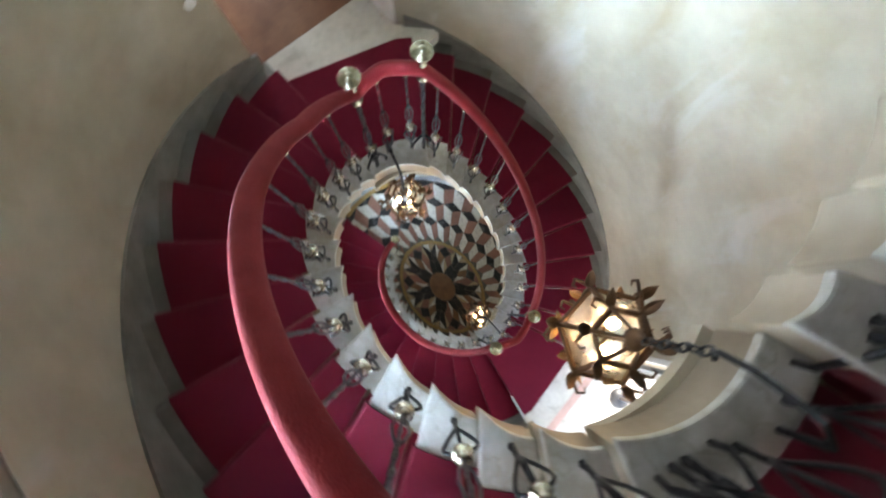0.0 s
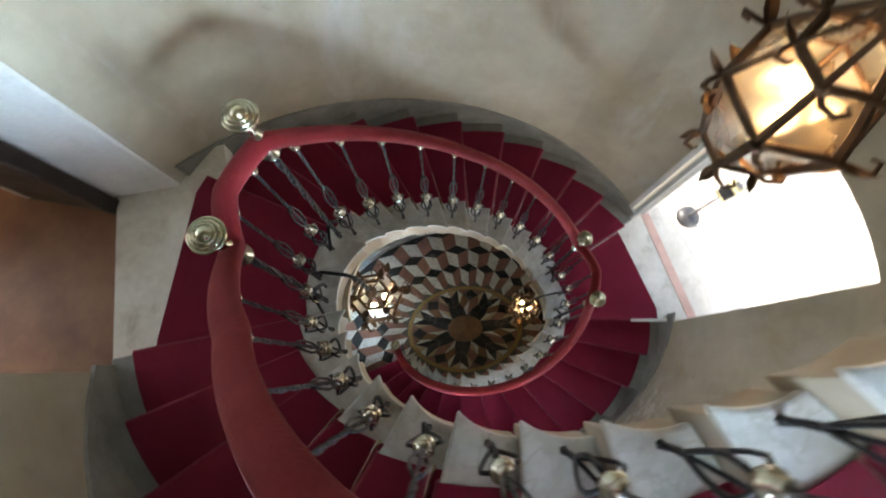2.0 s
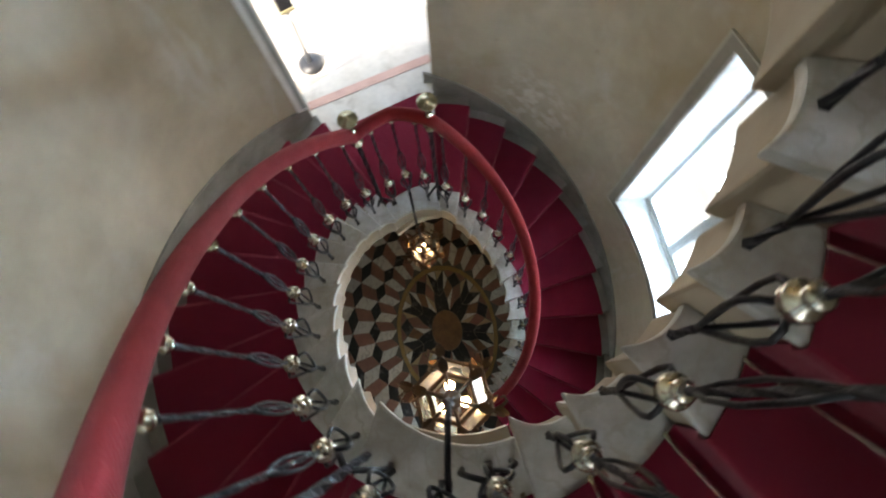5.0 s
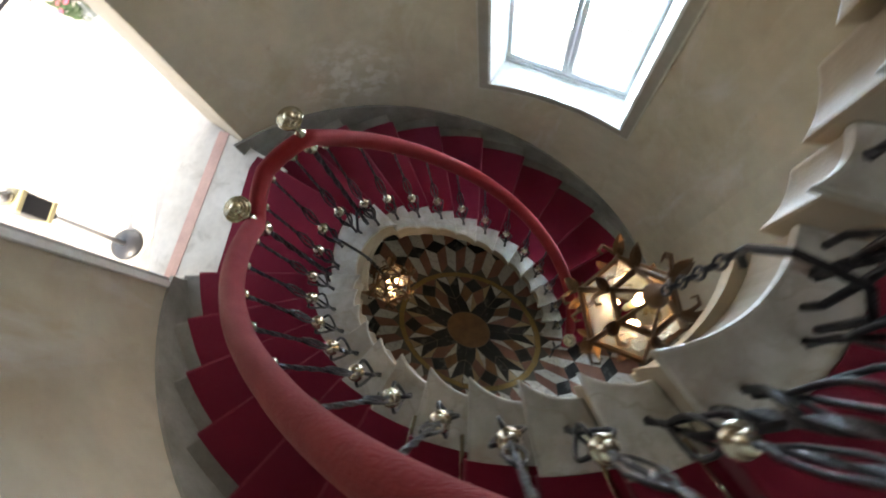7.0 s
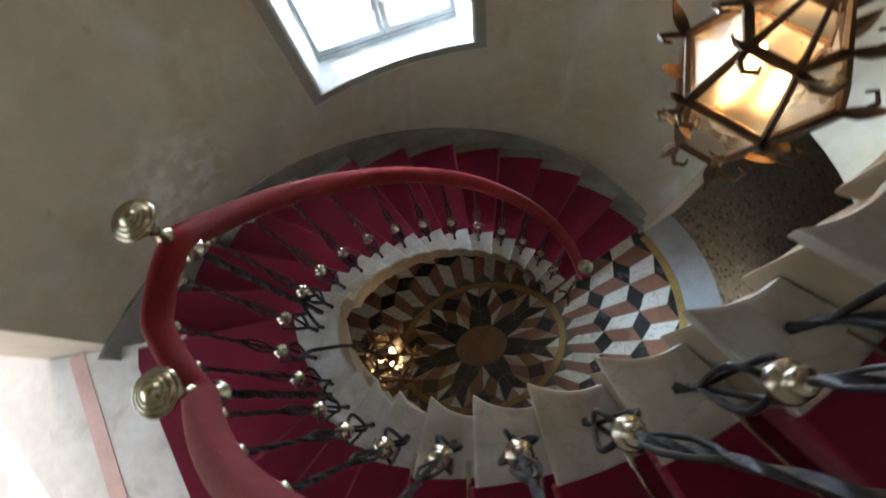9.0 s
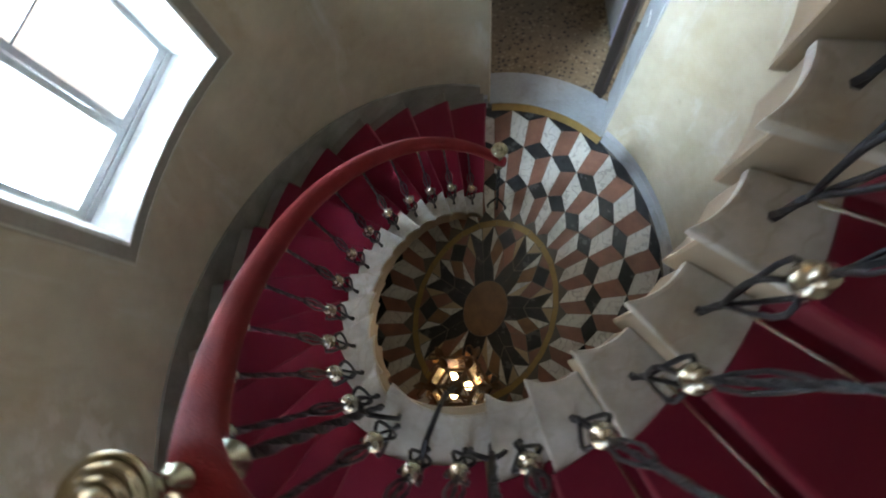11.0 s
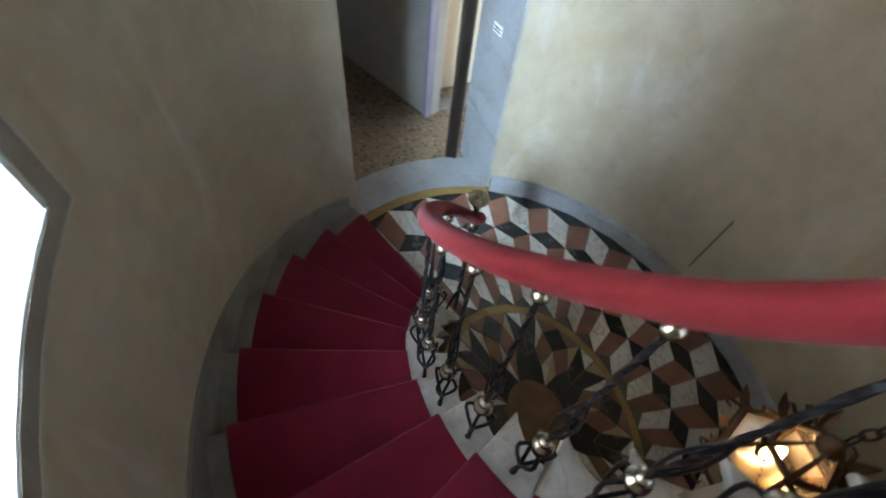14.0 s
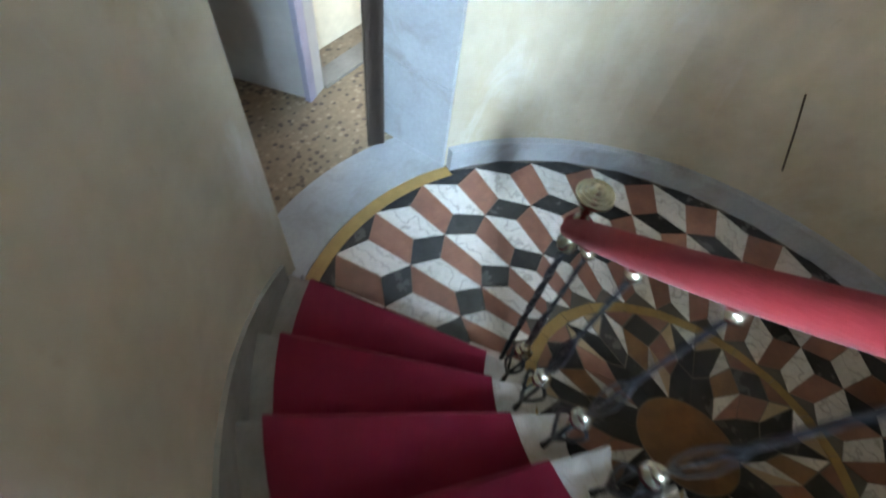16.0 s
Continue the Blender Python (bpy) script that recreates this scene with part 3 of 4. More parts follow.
# ---- mosaic floor ----
bm = bmesh.new()
sector(bm, 0, 360, -0.72, 1.02, -0.25, -0.004, 72)
bmesh.ops.remove_doubles(bm, verts=bm.verts, dist=1e-4)
floor = tagged(part("floor", bm, GROUT), "mosaic marble floor of tumbling cubes round a star", "floor", kind="structure")
RA, RB = 0.565, 0.765   # gold ring, outside


def fpt(psi, q):
    """Floor point: q = 0 at the centre, 1 at the outside of the gold ring, 2 at the wall."""
    r = radians(psi)
    if q <= 1:
        return Vector((RA * q * math.sin(r), RB * q * math.cos(r), 0))
    f = q - 1
    a, b = RA + (AW - RA) * f, RB + (BW - RB) * f
    return Vector((CX * f + a * math.sin(r), CY * f + b * math.cos(r), 0))


def tile(name, pts, material, high=0.0):
    bm = bmesh.new()
    c = sum(pts, Vector()) / len(pts)
    lo = [bm.verts.new((p.x, p.y, -0.012)) for p in pts]
    hi = [bm.verts.new((*(c + (p - c) * (1 - 0.0022 / max(0.02, (p - c).length))).xy, high)) for p in pts]
    bm.faces.new(hi)
    for i in range(len(pts)):
        j = (i + 1) % len(pts)
        bm.faces.new((lo[i], lo[j], hi[j], hi[i]))
    return part(name, bm, material, floor)


NB, DB, H0, H1 = 28, 360 / 28, 0.078, 0.232
for row in range(3):
    mid = 1.93 - row * (H0 + H1)
    for j in range(NB):
        c = 21.0 + (j + (row % 2) / 2) * DB
        L, R, T, C = (c - DB / 2, mid), (c + DB / 2, mid), (c, mid + H0), (c, mid - H0)
        L2, R2, C2 = (c - DB / 2, mid - H1), (c + DB / 2, mid - H1), (c, mid - H0 - H1)
        clip = lambda q: fpt(q[0], min(max(q[1], 1.0), 1.965))
        tile("black_tile", [clip(q) for q in (L, C, R, T)], T_BLACK, random.uniform(-0.0008, 0.0008))
        tile("white_tile", [clip(q) for q in (L, L2, C2, C)], T_WHITE, random.uniform(-0.0008, 0.0008))
        tile("terracotta_tile", [clip(q) for q in (C, C2, R2, R)], T_TERRA, random.uniform(-0.0008, 0.0008))
NS, DS = 7, 360 / 7
for j in range(NS):
    c, h = j * DS - 2.0, DS / 2
    ring = lambda a, b, q, n=6: [fpt(c + h * (a + (b - a) * k / n), q) for k in range(n + 1)]
    kite = lambda *pts: [fpt(c + h * u, q) for u, q in pts]
    # inner kite of two halves, black hexagon beside it
    tile("white_tile", kite((0, 0.305), (-0.36, 0.47), (0, 0.66)), T_WHITE)
    tile("cream_tile", kite((0, 0.305), (0, 0.66), (0.36, 0.47)), T_CREAM if j % 2 else T_TERRA)
    tile("black_tile", kite((0.02, 0.305), (0.36, 0.465), (0.64, 0.60), (1.0, 0.52), (1.0, 0.305), (0.5, 0.302)), T_BLACK, -0.001)
    tile("black_tile", kite((-0.02, 0.305), (-0.5, 0.302), (-1.0, 0.305), (-1.0, 0.52), (-0.64, 0.60), (-0.36, 0.465)), T_BLACK, -0.001)
    # outer black lozenge on the kite's tip
    tile("black_tile", kite((0, 0.665), (-0.36, 0.80), (0, 0.92), (0.36, 0.80)), T_BLACK, -0.001)
    for sg in (-1, 1):
        tile("terracotta_tile", kite((0, 0.66), (sg * 0.36, 0.475), (sg * 0.63, 0.605), (sg * 0.37, 0.795)), T_TERRA if sg > 0 else T_BROWN)
        tile("white_tile", kite((sg * 0.64, 0.605), (sg * 0.38, 0.80), (sg * 0.58, 0.915)), T_WHITE if sg < 0 else T_CREAM)
        tile("black_tile", kite((sg * 0.65, 0.605), (sg * 0.99, 0.53), (sg * 0.99, 0.76), (sg * 0.60, 0.91)), T_BLACK, -0.001)
        tile("cream_tile", kite((sg * 0.62, 0.917), (sg * 0.99, 0.77), (sg * 0.99, 0.92)), T_CREAM if sg < 0 else T_WHITE)
        tile("terracotta_tile", kite((sg * 0.02, 0.922), (sg * 0.37, 0.81), (sg * 0.56, 0.92), (sg * 0.3, 0.925)), T_TERRA)
for j in range(24):
    a, b = j * 15.0, j * 15.0 + 15.0
    tile("gold_tile", [fpt(a, 0.925), fpt(b, 0.925), fpt(b, 1.0), fpt(a, 1.0)], T_GOLD)
tile("centre_disc", [fpt(a * 10.0, 0.30) for a in range(36)], T_BROWN, 0.001)

# ground skirting and threshold of the lower door
bm = bmesh.new()
sector(bm, 22.3, 340.2, 0.955, 1.004, -0.01, 0.14, 60)
tagged(part("baseboard", bm, BLUESTONE), "grey stone skirting round the mosaic floor", "baseboard", kind="structure")
bm = bmesh.new()
sector(bm, -19.2, 21.6, 0.985, 1.30, -0.1, 0.012, 12)
tagged(part("threshold", bm, BLUESTONE), "worn grey stone door threshold", "threshold", kind="structure")
bm = bmesh.new()
sector(bm, -18.3, 21.9, 0.915, 0.984, -0.1, 0.006, 12)
tagged(part("trim", bm, T_GOLD), "yellow marble strip before the door", "trim", kind="structure")

# ---- outdoors ----
bm = bmesh.new()
box(bm, -900, 900, -900, 900, -1.0, -0.4)
tagged(part("ground", bm, PALEGROUND), "pale sunlit ground round the building", "ground", kind="structure")
bm = bmesh.new()
box(bm, -4, 5.5, -9, -1.93, Z_B - 0.25, Z_B - 0.006)
tagged(part("pavement", bm, PALEGROUND), "pale sunlit terrace paving outside the landing door", "pavement", kind="structure")


def skylight(name, p, z, w, h, power, target, colour=(0.74, 0.88, 1.0), spread=180):
    """Daylight in an opening of the wall, falling in and down from the sky."""
    la = bpy.data.lights.new(name, "AREA")
    la.shape, la.size, la.size_y, la.energy, la.color = "RECTANGLE", w, h, power, colour
    la.spread = radians(spread)
    new(name, la).matrix_world = look(at(p, 1.0 + WALL_T + 0.22, z), target)


for nm, power, eye, target, spread, w, h in (("daylight_window_low", P_LOW, (-2.75, -1.12, 3.7), (0.5, 1.4, 1.1), 65, 0.5, 0.6),
                                             ("daylight_window_high", P_HIGH, (-2.75, -0.65, 6.6), (1.0, 0.75, 4.9), 90, 0.8, 0.55),
                                             ("daylight_ground", P_GROUND, (-2.75, -0.25, 1.6), (1.3, -0.2, 3.4), 90, 0.9, 0.5)):
    la = bpy.data.lights.new(nm, "AREA")
    la.shape, la.size, la.size_y, la.energy, la.color, la.spread = "RECTANGLE", w, h, power, (0.53, 0.76, 1.0), radians(spread)
    new(nm, la).matrix_world = look(eye, target)
skylight("daylight_door", 167.5, Z_B + 1.15, 1.2, 2.2, P_DOOR, (0.0, 0.3, Z_B + 0.6), spread=120)

bm = bmesh.new()
box(bm, -61, -60, -90, 90, -1, 60)
tagged(part("backdrop", bm, glow("bright_haze", (0.95, 0.98, 1.0), 0.9)), "bright hazy sky beyond the windows", "backdrop", kind="structure")

# ---- thresholds ----
bm = bmesh.new()
sector(bm, 149.8, 187.3, 0.66, 1.36, Z_B - 0.02, Z_B + 0.005, 14)
tagged(part("threshold", bm, SILL), "stained pale marble slab at the terrace door", "threshold", kind="structure")
bm = bmesh.new()
pa, pb = at(150.4, 1.22, 0), at(187.2, 1.22, 0)
pd = (pb - pa).normalized().cross(Vector((0, 0, 1))) * 0.037
pv = [[bm.verts.new((*v.xy, z)) for v in (pa - pd, pb - pd, pb + pd, pa + pd)] for z in (Z_B - 0.05, Z_B + 0.009)]
bm.faces.new(pv[1])
bm.faces.new(pv[0][::-1])
for i in range(4):
    bm.faces.new((pv[0][i], pv[0][(i + 1) % 4], pv[1][(i + 1) % 4], pv[1][i]))
tagged(part("trim", bm, PINK), "pink marble strip across the door slab", "trim", kind="structure")


def slab(pts, z0, z1):
    bm = bmesh.new()
    lo, hi = [bm.verts.new((*p, z0)) for p in pts], [bm.verts.new((*p, z1)) for p in pts]
    bm.faces.new(hi)
    bm.faces.new(lo[::-1])
    for i in range(len(pts)):
        j = (i + 1) % len(pts)
        bm.faces.new((lo[i], lo[j], hi[j], hi[i]))
    return bm


tagged(part("threshold", slab([(-0.42, 1.55), (0.12, 1.50), (0.60, 1.36), (0.84, 1.40), (0.74, 1.97), (-0.42, 1.93)], Z_A - 0.1, Z_A + 0.006), SILL),
       "worn cream stone slab at the upper door", "threshold", kind="structure")

# ---- upper room beyond door a ----
bm = bmesh.new()
box(bm, -1.6, 2.6, 1.93, 4.7, Z_A - 0.2, Z_A - 0.01)
room_floor = tagged(part("floor", bm, ROOMTILE), "glossy reddish-brown tile floor of the upper room", "floor", kind="structure")
for name, b in (("wall_west", (-1.7, -1.6, 1.9, 4.7)), ("wall_east", (2.6, 2.7, 1.3, 4.7)), ("wall_south", (1.35, 2.6, 1.3, 1.4))):
    bm = bmesh.new()
    box(bm, *b, Z_A - 0.2, Z_A + 2.6)
    tagged(part(name, bm, PLASTER_IN), "plain white plaster wall of the upper room", "wall", kind="structure")
# north wall: the opening is invented and out of view, to go with the lamp
bm = bmesh.new()
box(bm, -1.7, 0.0, 4.7, 4.8, Z_A - 0.2, Z_A + 2.6)
box(bm, 1.4, 2.7, 4.7, 4.8, Z_A - 0.2, Z_A + 2.6)
box(bm, 0.0, 1.4, 4.7, 4.8, Z_A - 0.2, Z_A + 0.9)
tagged(part("wall_north", bm, PLASTER_IN), "white plaster wall with an added unseen opening", "wall", kind="structure")
bm = bmesh.new()
box(bm, -1.7, 2.7, 2.15, 4.8, Z_A + 2.6, Z_A + 2.7)
tagged(part("ceiling", bm, PLASTER_IN), "white ceiling of the upper room", "ceiling", kind="structure")
# added fill lamp that brightens the upper room
lamp = bpy.data.lights.new("upper_room_fill", "AREA")
lamp.shape, lamp.size, lamp.size_y, lamp.energy, lamp.color = "RECTANGLE", 1.3, 1.5, P_ROOM, (0.9, 0.95, 1.0)
new("upper_room_fill", lamp).matrix_world = look((0.7, 4.66, Z_A + 1.7), (0.5, 2.0, Z_A + 0.6))


def door_frame(name, a, b, z0, h, w, d, material, label):
    """An upright of a door frame from plan point a towards b."""
    a, b = Vector((*a, 0)), Vector((*b, 0))
    ang = math.atan2((b - a).y, (b - a).x)
    bm = bmesh.new()
    box(bm, 0, (b - a).length, -w / 2, w / 2, 0, h)
    box(bm, 0, 0.03, -w / 2 - 0.012, w / 2 + 0.012, 0, h)
    bevelled(bm, 0.006, 1)
    ob = part(name, bm, material)
    ob.matrix_world = Matrix.Translation((a.x, a.y, z0)) @ Matrix.Rotation(ang, 4, "Z")
    return tagged(ob, label, "door", kind="structure")


door_frame("door_a", (0.53, 1.96), (0.655, 2.42), Z_A - 0.01, 2.1, 0.06, 0.05, DARKWOOD, "dark brown wooden door standing open in the upper room")

bm = bmesh.new()
box(bm, 0, 0.03, -0.03, 0.03, 0, 2.1)
bevelled(bm, 0.004, 1)
edge = part("trim", bm, WHITEPAINT)
edge.matrix_world = Matrix.Translation((0.657, 2.427, Z_A - 0.01)) @ Matrix.Rotation(math.atan2(0.46, 0.125), 4, "Z")
tagged(edge, "white painted edge board of the open dark door", "trim", kind="structure")


def cabinet():
    """A narrow cabinet: a white lower door, a cream upper door and a tall door greyed for shade, each with a raised
    panel.
    """
    base = tagged(new("cabinet"), "white painted cabinet with cream and shade-grey panelled doors", "cabinet")
    base.matrix_world = Matrix.Translation((0.395, 3.0, Z_A - 0.01)) @ Matrix.Rotation(radians(-17), 4, "Z")
    bm = bmesh.new()
    box(bm, 0, 0.43, 0, 0.4, 0.0, 1.02)
    bevelled(bm, 0.008, 1)
    part("body", bm, WHITEPAINT, base)
    # the tall door's shade is given by its grey colour
    for x0, x1, z0, z1, m, lab in ((0.01, 0.21, 0.03, 0.46, WHITEPAINT, "white panelled door"), (0.01, 0.21, 0.48, 0.99, CREAMPAINT, "cream panelled door"),
                                   (0.22, 0.42, 0.03, 0.99, GREYPAINT, "panelled door coloured grey for shade")):
        bm = bmesh.new()
        box(bm, x0, x1, -0.022, -0.002, z0, z1)
        bevelled(bm, 0.004, 1)
        door = part("door", bm, m, base, lab)
        bm = bmesh.new()
        for e, d in ((0.035, 0.03), (0.055, 0.036)):
            box(bm, x0 + e, x1 - e, -d, -0.02, z0 + e, z1 - e)
        bevelled(bm, 0.005, 1)
        part("panel", bm, m, door)
        bm = bmesh.new()
        lathe(bm, [(0.005, 0), (0.005, 0.012), (0.011, 0.016), (0.012, 0.024), (0.006, 0.03)], 10, Matrix.Translation((x1 - 0.018, -0.022, (z0 + z1) / 2)) @ Matrix.Rotation(radians(90), 4, "X"))
        part("knob", bm, BRASS, door, smooth=True)


cabinet()


def bag(x, y, seed):
    """A crumpled cellophane bag."""
    rnd = random.Random(seed)
    bm = bmesh.new()
    bmesh.ops.create_icosphere(bm, subdivisions=3, radius=0.14)
    for v in bm.verts:
        n = noise.noise(v.co * 9 + Vector((seed, 0, 0)))
        v.co *= 1 + 0.35 * n
        v.co.z = max(v.co.z * 1.1, -0.12)
    ob = part("plastic_bag", bm, glass("cellophane", (0.35, 0.42, 0.42), 0.2, 0.75))
    ob.matrix_world = pose(x, y, Z_A + 0.11)
    tagged(ob, "crumpled clear plastic bag on the brown tile floor", "bag")


bag(0.2, 3.22, 3)
bag(-0.08, 3.2, 8)
bm = bmesh.new()
box(bm, -0.02, 0.30, 3.44, 3.72, Z_A - 0.01, Z_A + 0.24)
bevelled(bm, 0.01)
tagged(part("crate", bm, BLACKP), "black plastic crate on the brown tile floor", "crate")

# plaque on the jambs, switch, door frame pieces


def plaque(p, s, z, side):
    base = tagged(new("plaque"), "small white sign with two black bars on the door jamb", "sign")
    a, b = at(p[0], s, z), at(p[1], s + 0.1, z)
    d = (b - a).normalized()
    nrm = Vector((0, 0, 1)).cross(d) * side
    m = Matrix((d, Vector((0, 0, 1)), nrm)).transposed().to_4x4()
    m.translation = a + nrm * 0.004
    base.matrix_world = m
    bm = bmesh.new()
    box(bm, -0.042, 0.042, -0.03, 0.03, 0, 0.004)
    part("plate", bm, PAPER, base)
    for k in range(2):
        bm = bmesh.new()
        box(bm, -0.034, 0.034, -0.016 + 0.02 * k, -0.006 + 0.02 * k, 0.004, 0.0052)
        part("lettering", bm, INK, base)


plaque((18.5, 17.07), 1.18, 1.22, 1)
plaque((24.8, 23.0), 1.18, Z_A + 1.35, 1)
bm = bmesh.new()
lathe(bm, [(0.03, 0), (0.034, 0.004), (0.032, 0.011), (0.02, 0.014), (0.004, 0.015)], 16)
sw = part("light_switch", bm, WHITEPAINT)
sw.matrix_world = look(at(345.7, 0.985, Z_A + 1.0), at(345.7, 2.0, Z_A + 1.0))
tagged(sw, "round white light switch on the plaster wall", "switch")

# ---- corridor beyond door c ----
bm = bmesh.new()
box(bm, -1.5, 2.6, 1.93, 4.9, -0.2, 0.004)
tagged(part("floor", bm, TERRAZZO), "brown and cream terrazzo floor of the corridor", "floor", kind="structure")
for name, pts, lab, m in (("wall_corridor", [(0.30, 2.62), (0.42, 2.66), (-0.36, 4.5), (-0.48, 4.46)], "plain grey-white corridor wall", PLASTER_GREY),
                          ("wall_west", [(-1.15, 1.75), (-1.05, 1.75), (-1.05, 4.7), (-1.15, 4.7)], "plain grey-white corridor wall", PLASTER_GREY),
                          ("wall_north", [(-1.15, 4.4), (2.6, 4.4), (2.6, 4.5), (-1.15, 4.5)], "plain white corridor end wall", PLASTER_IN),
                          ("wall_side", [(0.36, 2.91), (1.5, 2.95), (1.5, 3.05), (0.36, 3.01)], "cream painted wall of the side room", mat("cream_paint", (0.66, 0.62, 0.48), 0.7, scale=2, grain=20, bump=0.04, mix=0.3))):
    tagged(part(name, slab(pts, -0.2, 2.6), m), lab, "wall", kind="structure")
bm = bmesh.new()
box(bm, -1.2, 2.6, 2.2, 4.6, 2.6, 2.7)
tagged(part("ceiling", bm, PLASTER_IN), "white ceiling of the corridor", "ceiling", kind="structure")
# two added fill lamps, out of view, brighten the corridor and the cream wall
for nm, eye, tgt, pw, w in (("corridor_fill", (-0.8, 4.3, 1.9), (-0.5, 3.4, 0.8), P_CORR, 0.5), ("side_room_fill", (1.7, 2.3, 2.1), (0.75, 2.9, 0.8), P_SIDE, 0.4)):
    lamp = bpy.data.lights.new(nm, "AREA")
    lamp.shape, lamp.size, lamp.size_y, lamp.energy, lamp.color = "RECTANGLE", w, 1.0, pw, (0.9, 0.95, 1.0)
    new(nm, lamp).matrix_world = look(eye, tgt)
tagged(part("trim", slab([(0.285, 2.595), (0.345, 2.612), (0.335, 2.65), (0.275, 2.63)], 0.004, 2.2), LILAC), "lilac-grey painted casing at the corridor corner", "trim", kind="structure")
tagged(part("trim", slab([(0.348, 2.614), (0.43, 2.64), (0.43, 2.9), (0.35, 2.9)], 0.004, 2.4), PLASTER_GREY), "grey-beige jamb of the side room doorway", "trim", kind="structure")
tagged(part("threshold", slab([(0.435, 2.62), (1.3, 2.66), (1.3, 2.80), (0.435, 2.76)], 0.0, 0.022), GREYSTONE), "grey stone sill of the side room doorway", "threshold", kind="structure")
door_frame("door_c", (0.31, 2.09), (0.36, 2.16), 0.0, 2.1, 0.07, 0.05, DARKWOOD, "dark wooden door frame upright beside the threshold")
bm = bmesh.new()
box(bm, -0.14, 0.14, -0.03, 0.03, 0, 0.22)
bevelled(bm, 0.012)
rb = part("fire_box", bm, REDBOX)
rb.matrix_world = Matrix.Translation((0.06, 3.05, 1.35)) @ Matrix.Rotation(math.atan2(1.84, -0.78), 4, "Z")
tagged(rb, "red metal box on the white corridor wall", "box")

# ---- windows ----


def window(name, p0, p1, z0, z1):
    """Casement at the outer face: frame, middle post, glass, thin bars; a grey painted band round the opening."""
    base = tagged(new(name), "white two-light casement window with clear panes", "window", kind="structure")
    a, b = at(SPLAY[p0], 1.0 + WALL_T - 0.10, z0), at(SPLAY[p1], 1.0 + WALL_T - 0.10, z0)
    d = (b - a).normalized()
    w, h = (b - a).length, z1 - z0
    m = Matrix((d, d.cross(Vector((0, 0, 1))), Vector((0, 0, 1)))).transposed().to_4x4()
    m.translation = a
    base.matrix_world = m
    bm = bmesh.new()
    for bx in ((-0.03, 0.02, 0, h), (w - 0.02, w + 0.03, 0, h), (0.02, w - 0.02, 0, 0.04), (0.02, w - 0.02, h - 0.04, h)):
        box(bm, bx[0], bx[1], -0.03, 0.03, bx[2], bx[3])
    part("window_frame", bm, SASH_SHADED, base)
    for i in range(2):
        x0, x1 = (0.022, w / 2 - 0.003) if i == 0 else (w / 2 + 0.003, w - 0.022)
        bm = bmesh.new()
        box(bm, x0, x0 + 0.032, -0.022, 0.022, 0.042, h - 0.042)
        box(bm, x1 - 0.032, x1, -0.022, 0.022, 0.042, h - 0.042)
        box(bm, x0 + 0.032, x1 - 0.032, -0.022, 0.022, 0.042, 0.082)
        box(bm, x0 + 0.032, x1 - 0.032, -0.022, 0.022, h - 0.08, h - 0.042)
        sash = part("sash", bm, SASH_SHADED, base)
        bm = bmesh.new()
        box(bm, x0 + 0.028, x1 - 0.028, -0.003, 0.003, 0.078, h - 0.076)
        pane = part("pane", bm, PANE, sash)
        pane.visible_shadow = False
        for k in range(1, 3):
            bm = bmesh.new()
            box(bm, x0 + 0.032, x1 - 0.032, -0.005, 0.005, 0.08 + k * (h - 0.16) / 3 - 0.004, 0.08 + k * (h - 0.16) / 3 + 0.004)
            part("glazing_bar", bm, GREYPAINT, sash)
    bm = bmesh.new()
    tube(bm, [(w / 2, -0.03, 0.36), (w / 2, -0.05, 0.37), (w / 2 + 0.01, -0.055, 0.42), (w / 2 + 0.015, -0.05, 0.47)], 0.006, 6)
    part("handle", bm, STEEL, base)
    band = tagged(new("trim"), "grey painted band round the window opening", "trim", kind="structure")
    for q0, q1, y0, y1 in ((p0 - 2.0, p0, z0 - 0.05, z1 + 0.05), (p1, p1 + 2.0, z0 - 0.05, z1 + 0.05), (p0, p1, z0 - 0.05, z0), (p0, p1, z1, z1 + 0.05)):
        bm = bmesh.new()
        sector(bm, q0, q1, 0.988, 1.006, y0, y1, 6)
        part("band_piece", bm, BANDPAINT, band)
    for q0, q1, y0, y1 in ((p0 - 2.35, p0 - 2.0, z0 - 0.06, z1 + 0.06), (p1 + 2.0, p1 + 2.35, z0 - 0.06, z1 + 0.06), (p0 - 2.0, p1 + 2.0, z0 - 0.06, z0 - 0.05), (p0 - 2.0, p1 + 2.0, z1 + 0.05, z1 + 0.06)):
        bm = bmesh.new()
        sector(bm, q0, q1, 0.984, 1.006, y0, y1, 6)
        part("bead", bm, BEADPAINT, band, "pale raised outer bead")
    for q0, q1, dz in ((p0, p1, 0),):
        bm = bmesh.new()
        sector(bm, q0 + 0.2, q1 - 0.2, 0.992, 1.0 + WALL_T - 0.03, z0 - 0.04, z0 + 0.006, 8)
        part("window_sill", bm, REVEAL, base).matrix_world = Matrix()


window("window_1", 251.5, 283.5, 2.02, 3.75)
window("window_2", 251.5, 285.0, 6.02, 7.75)
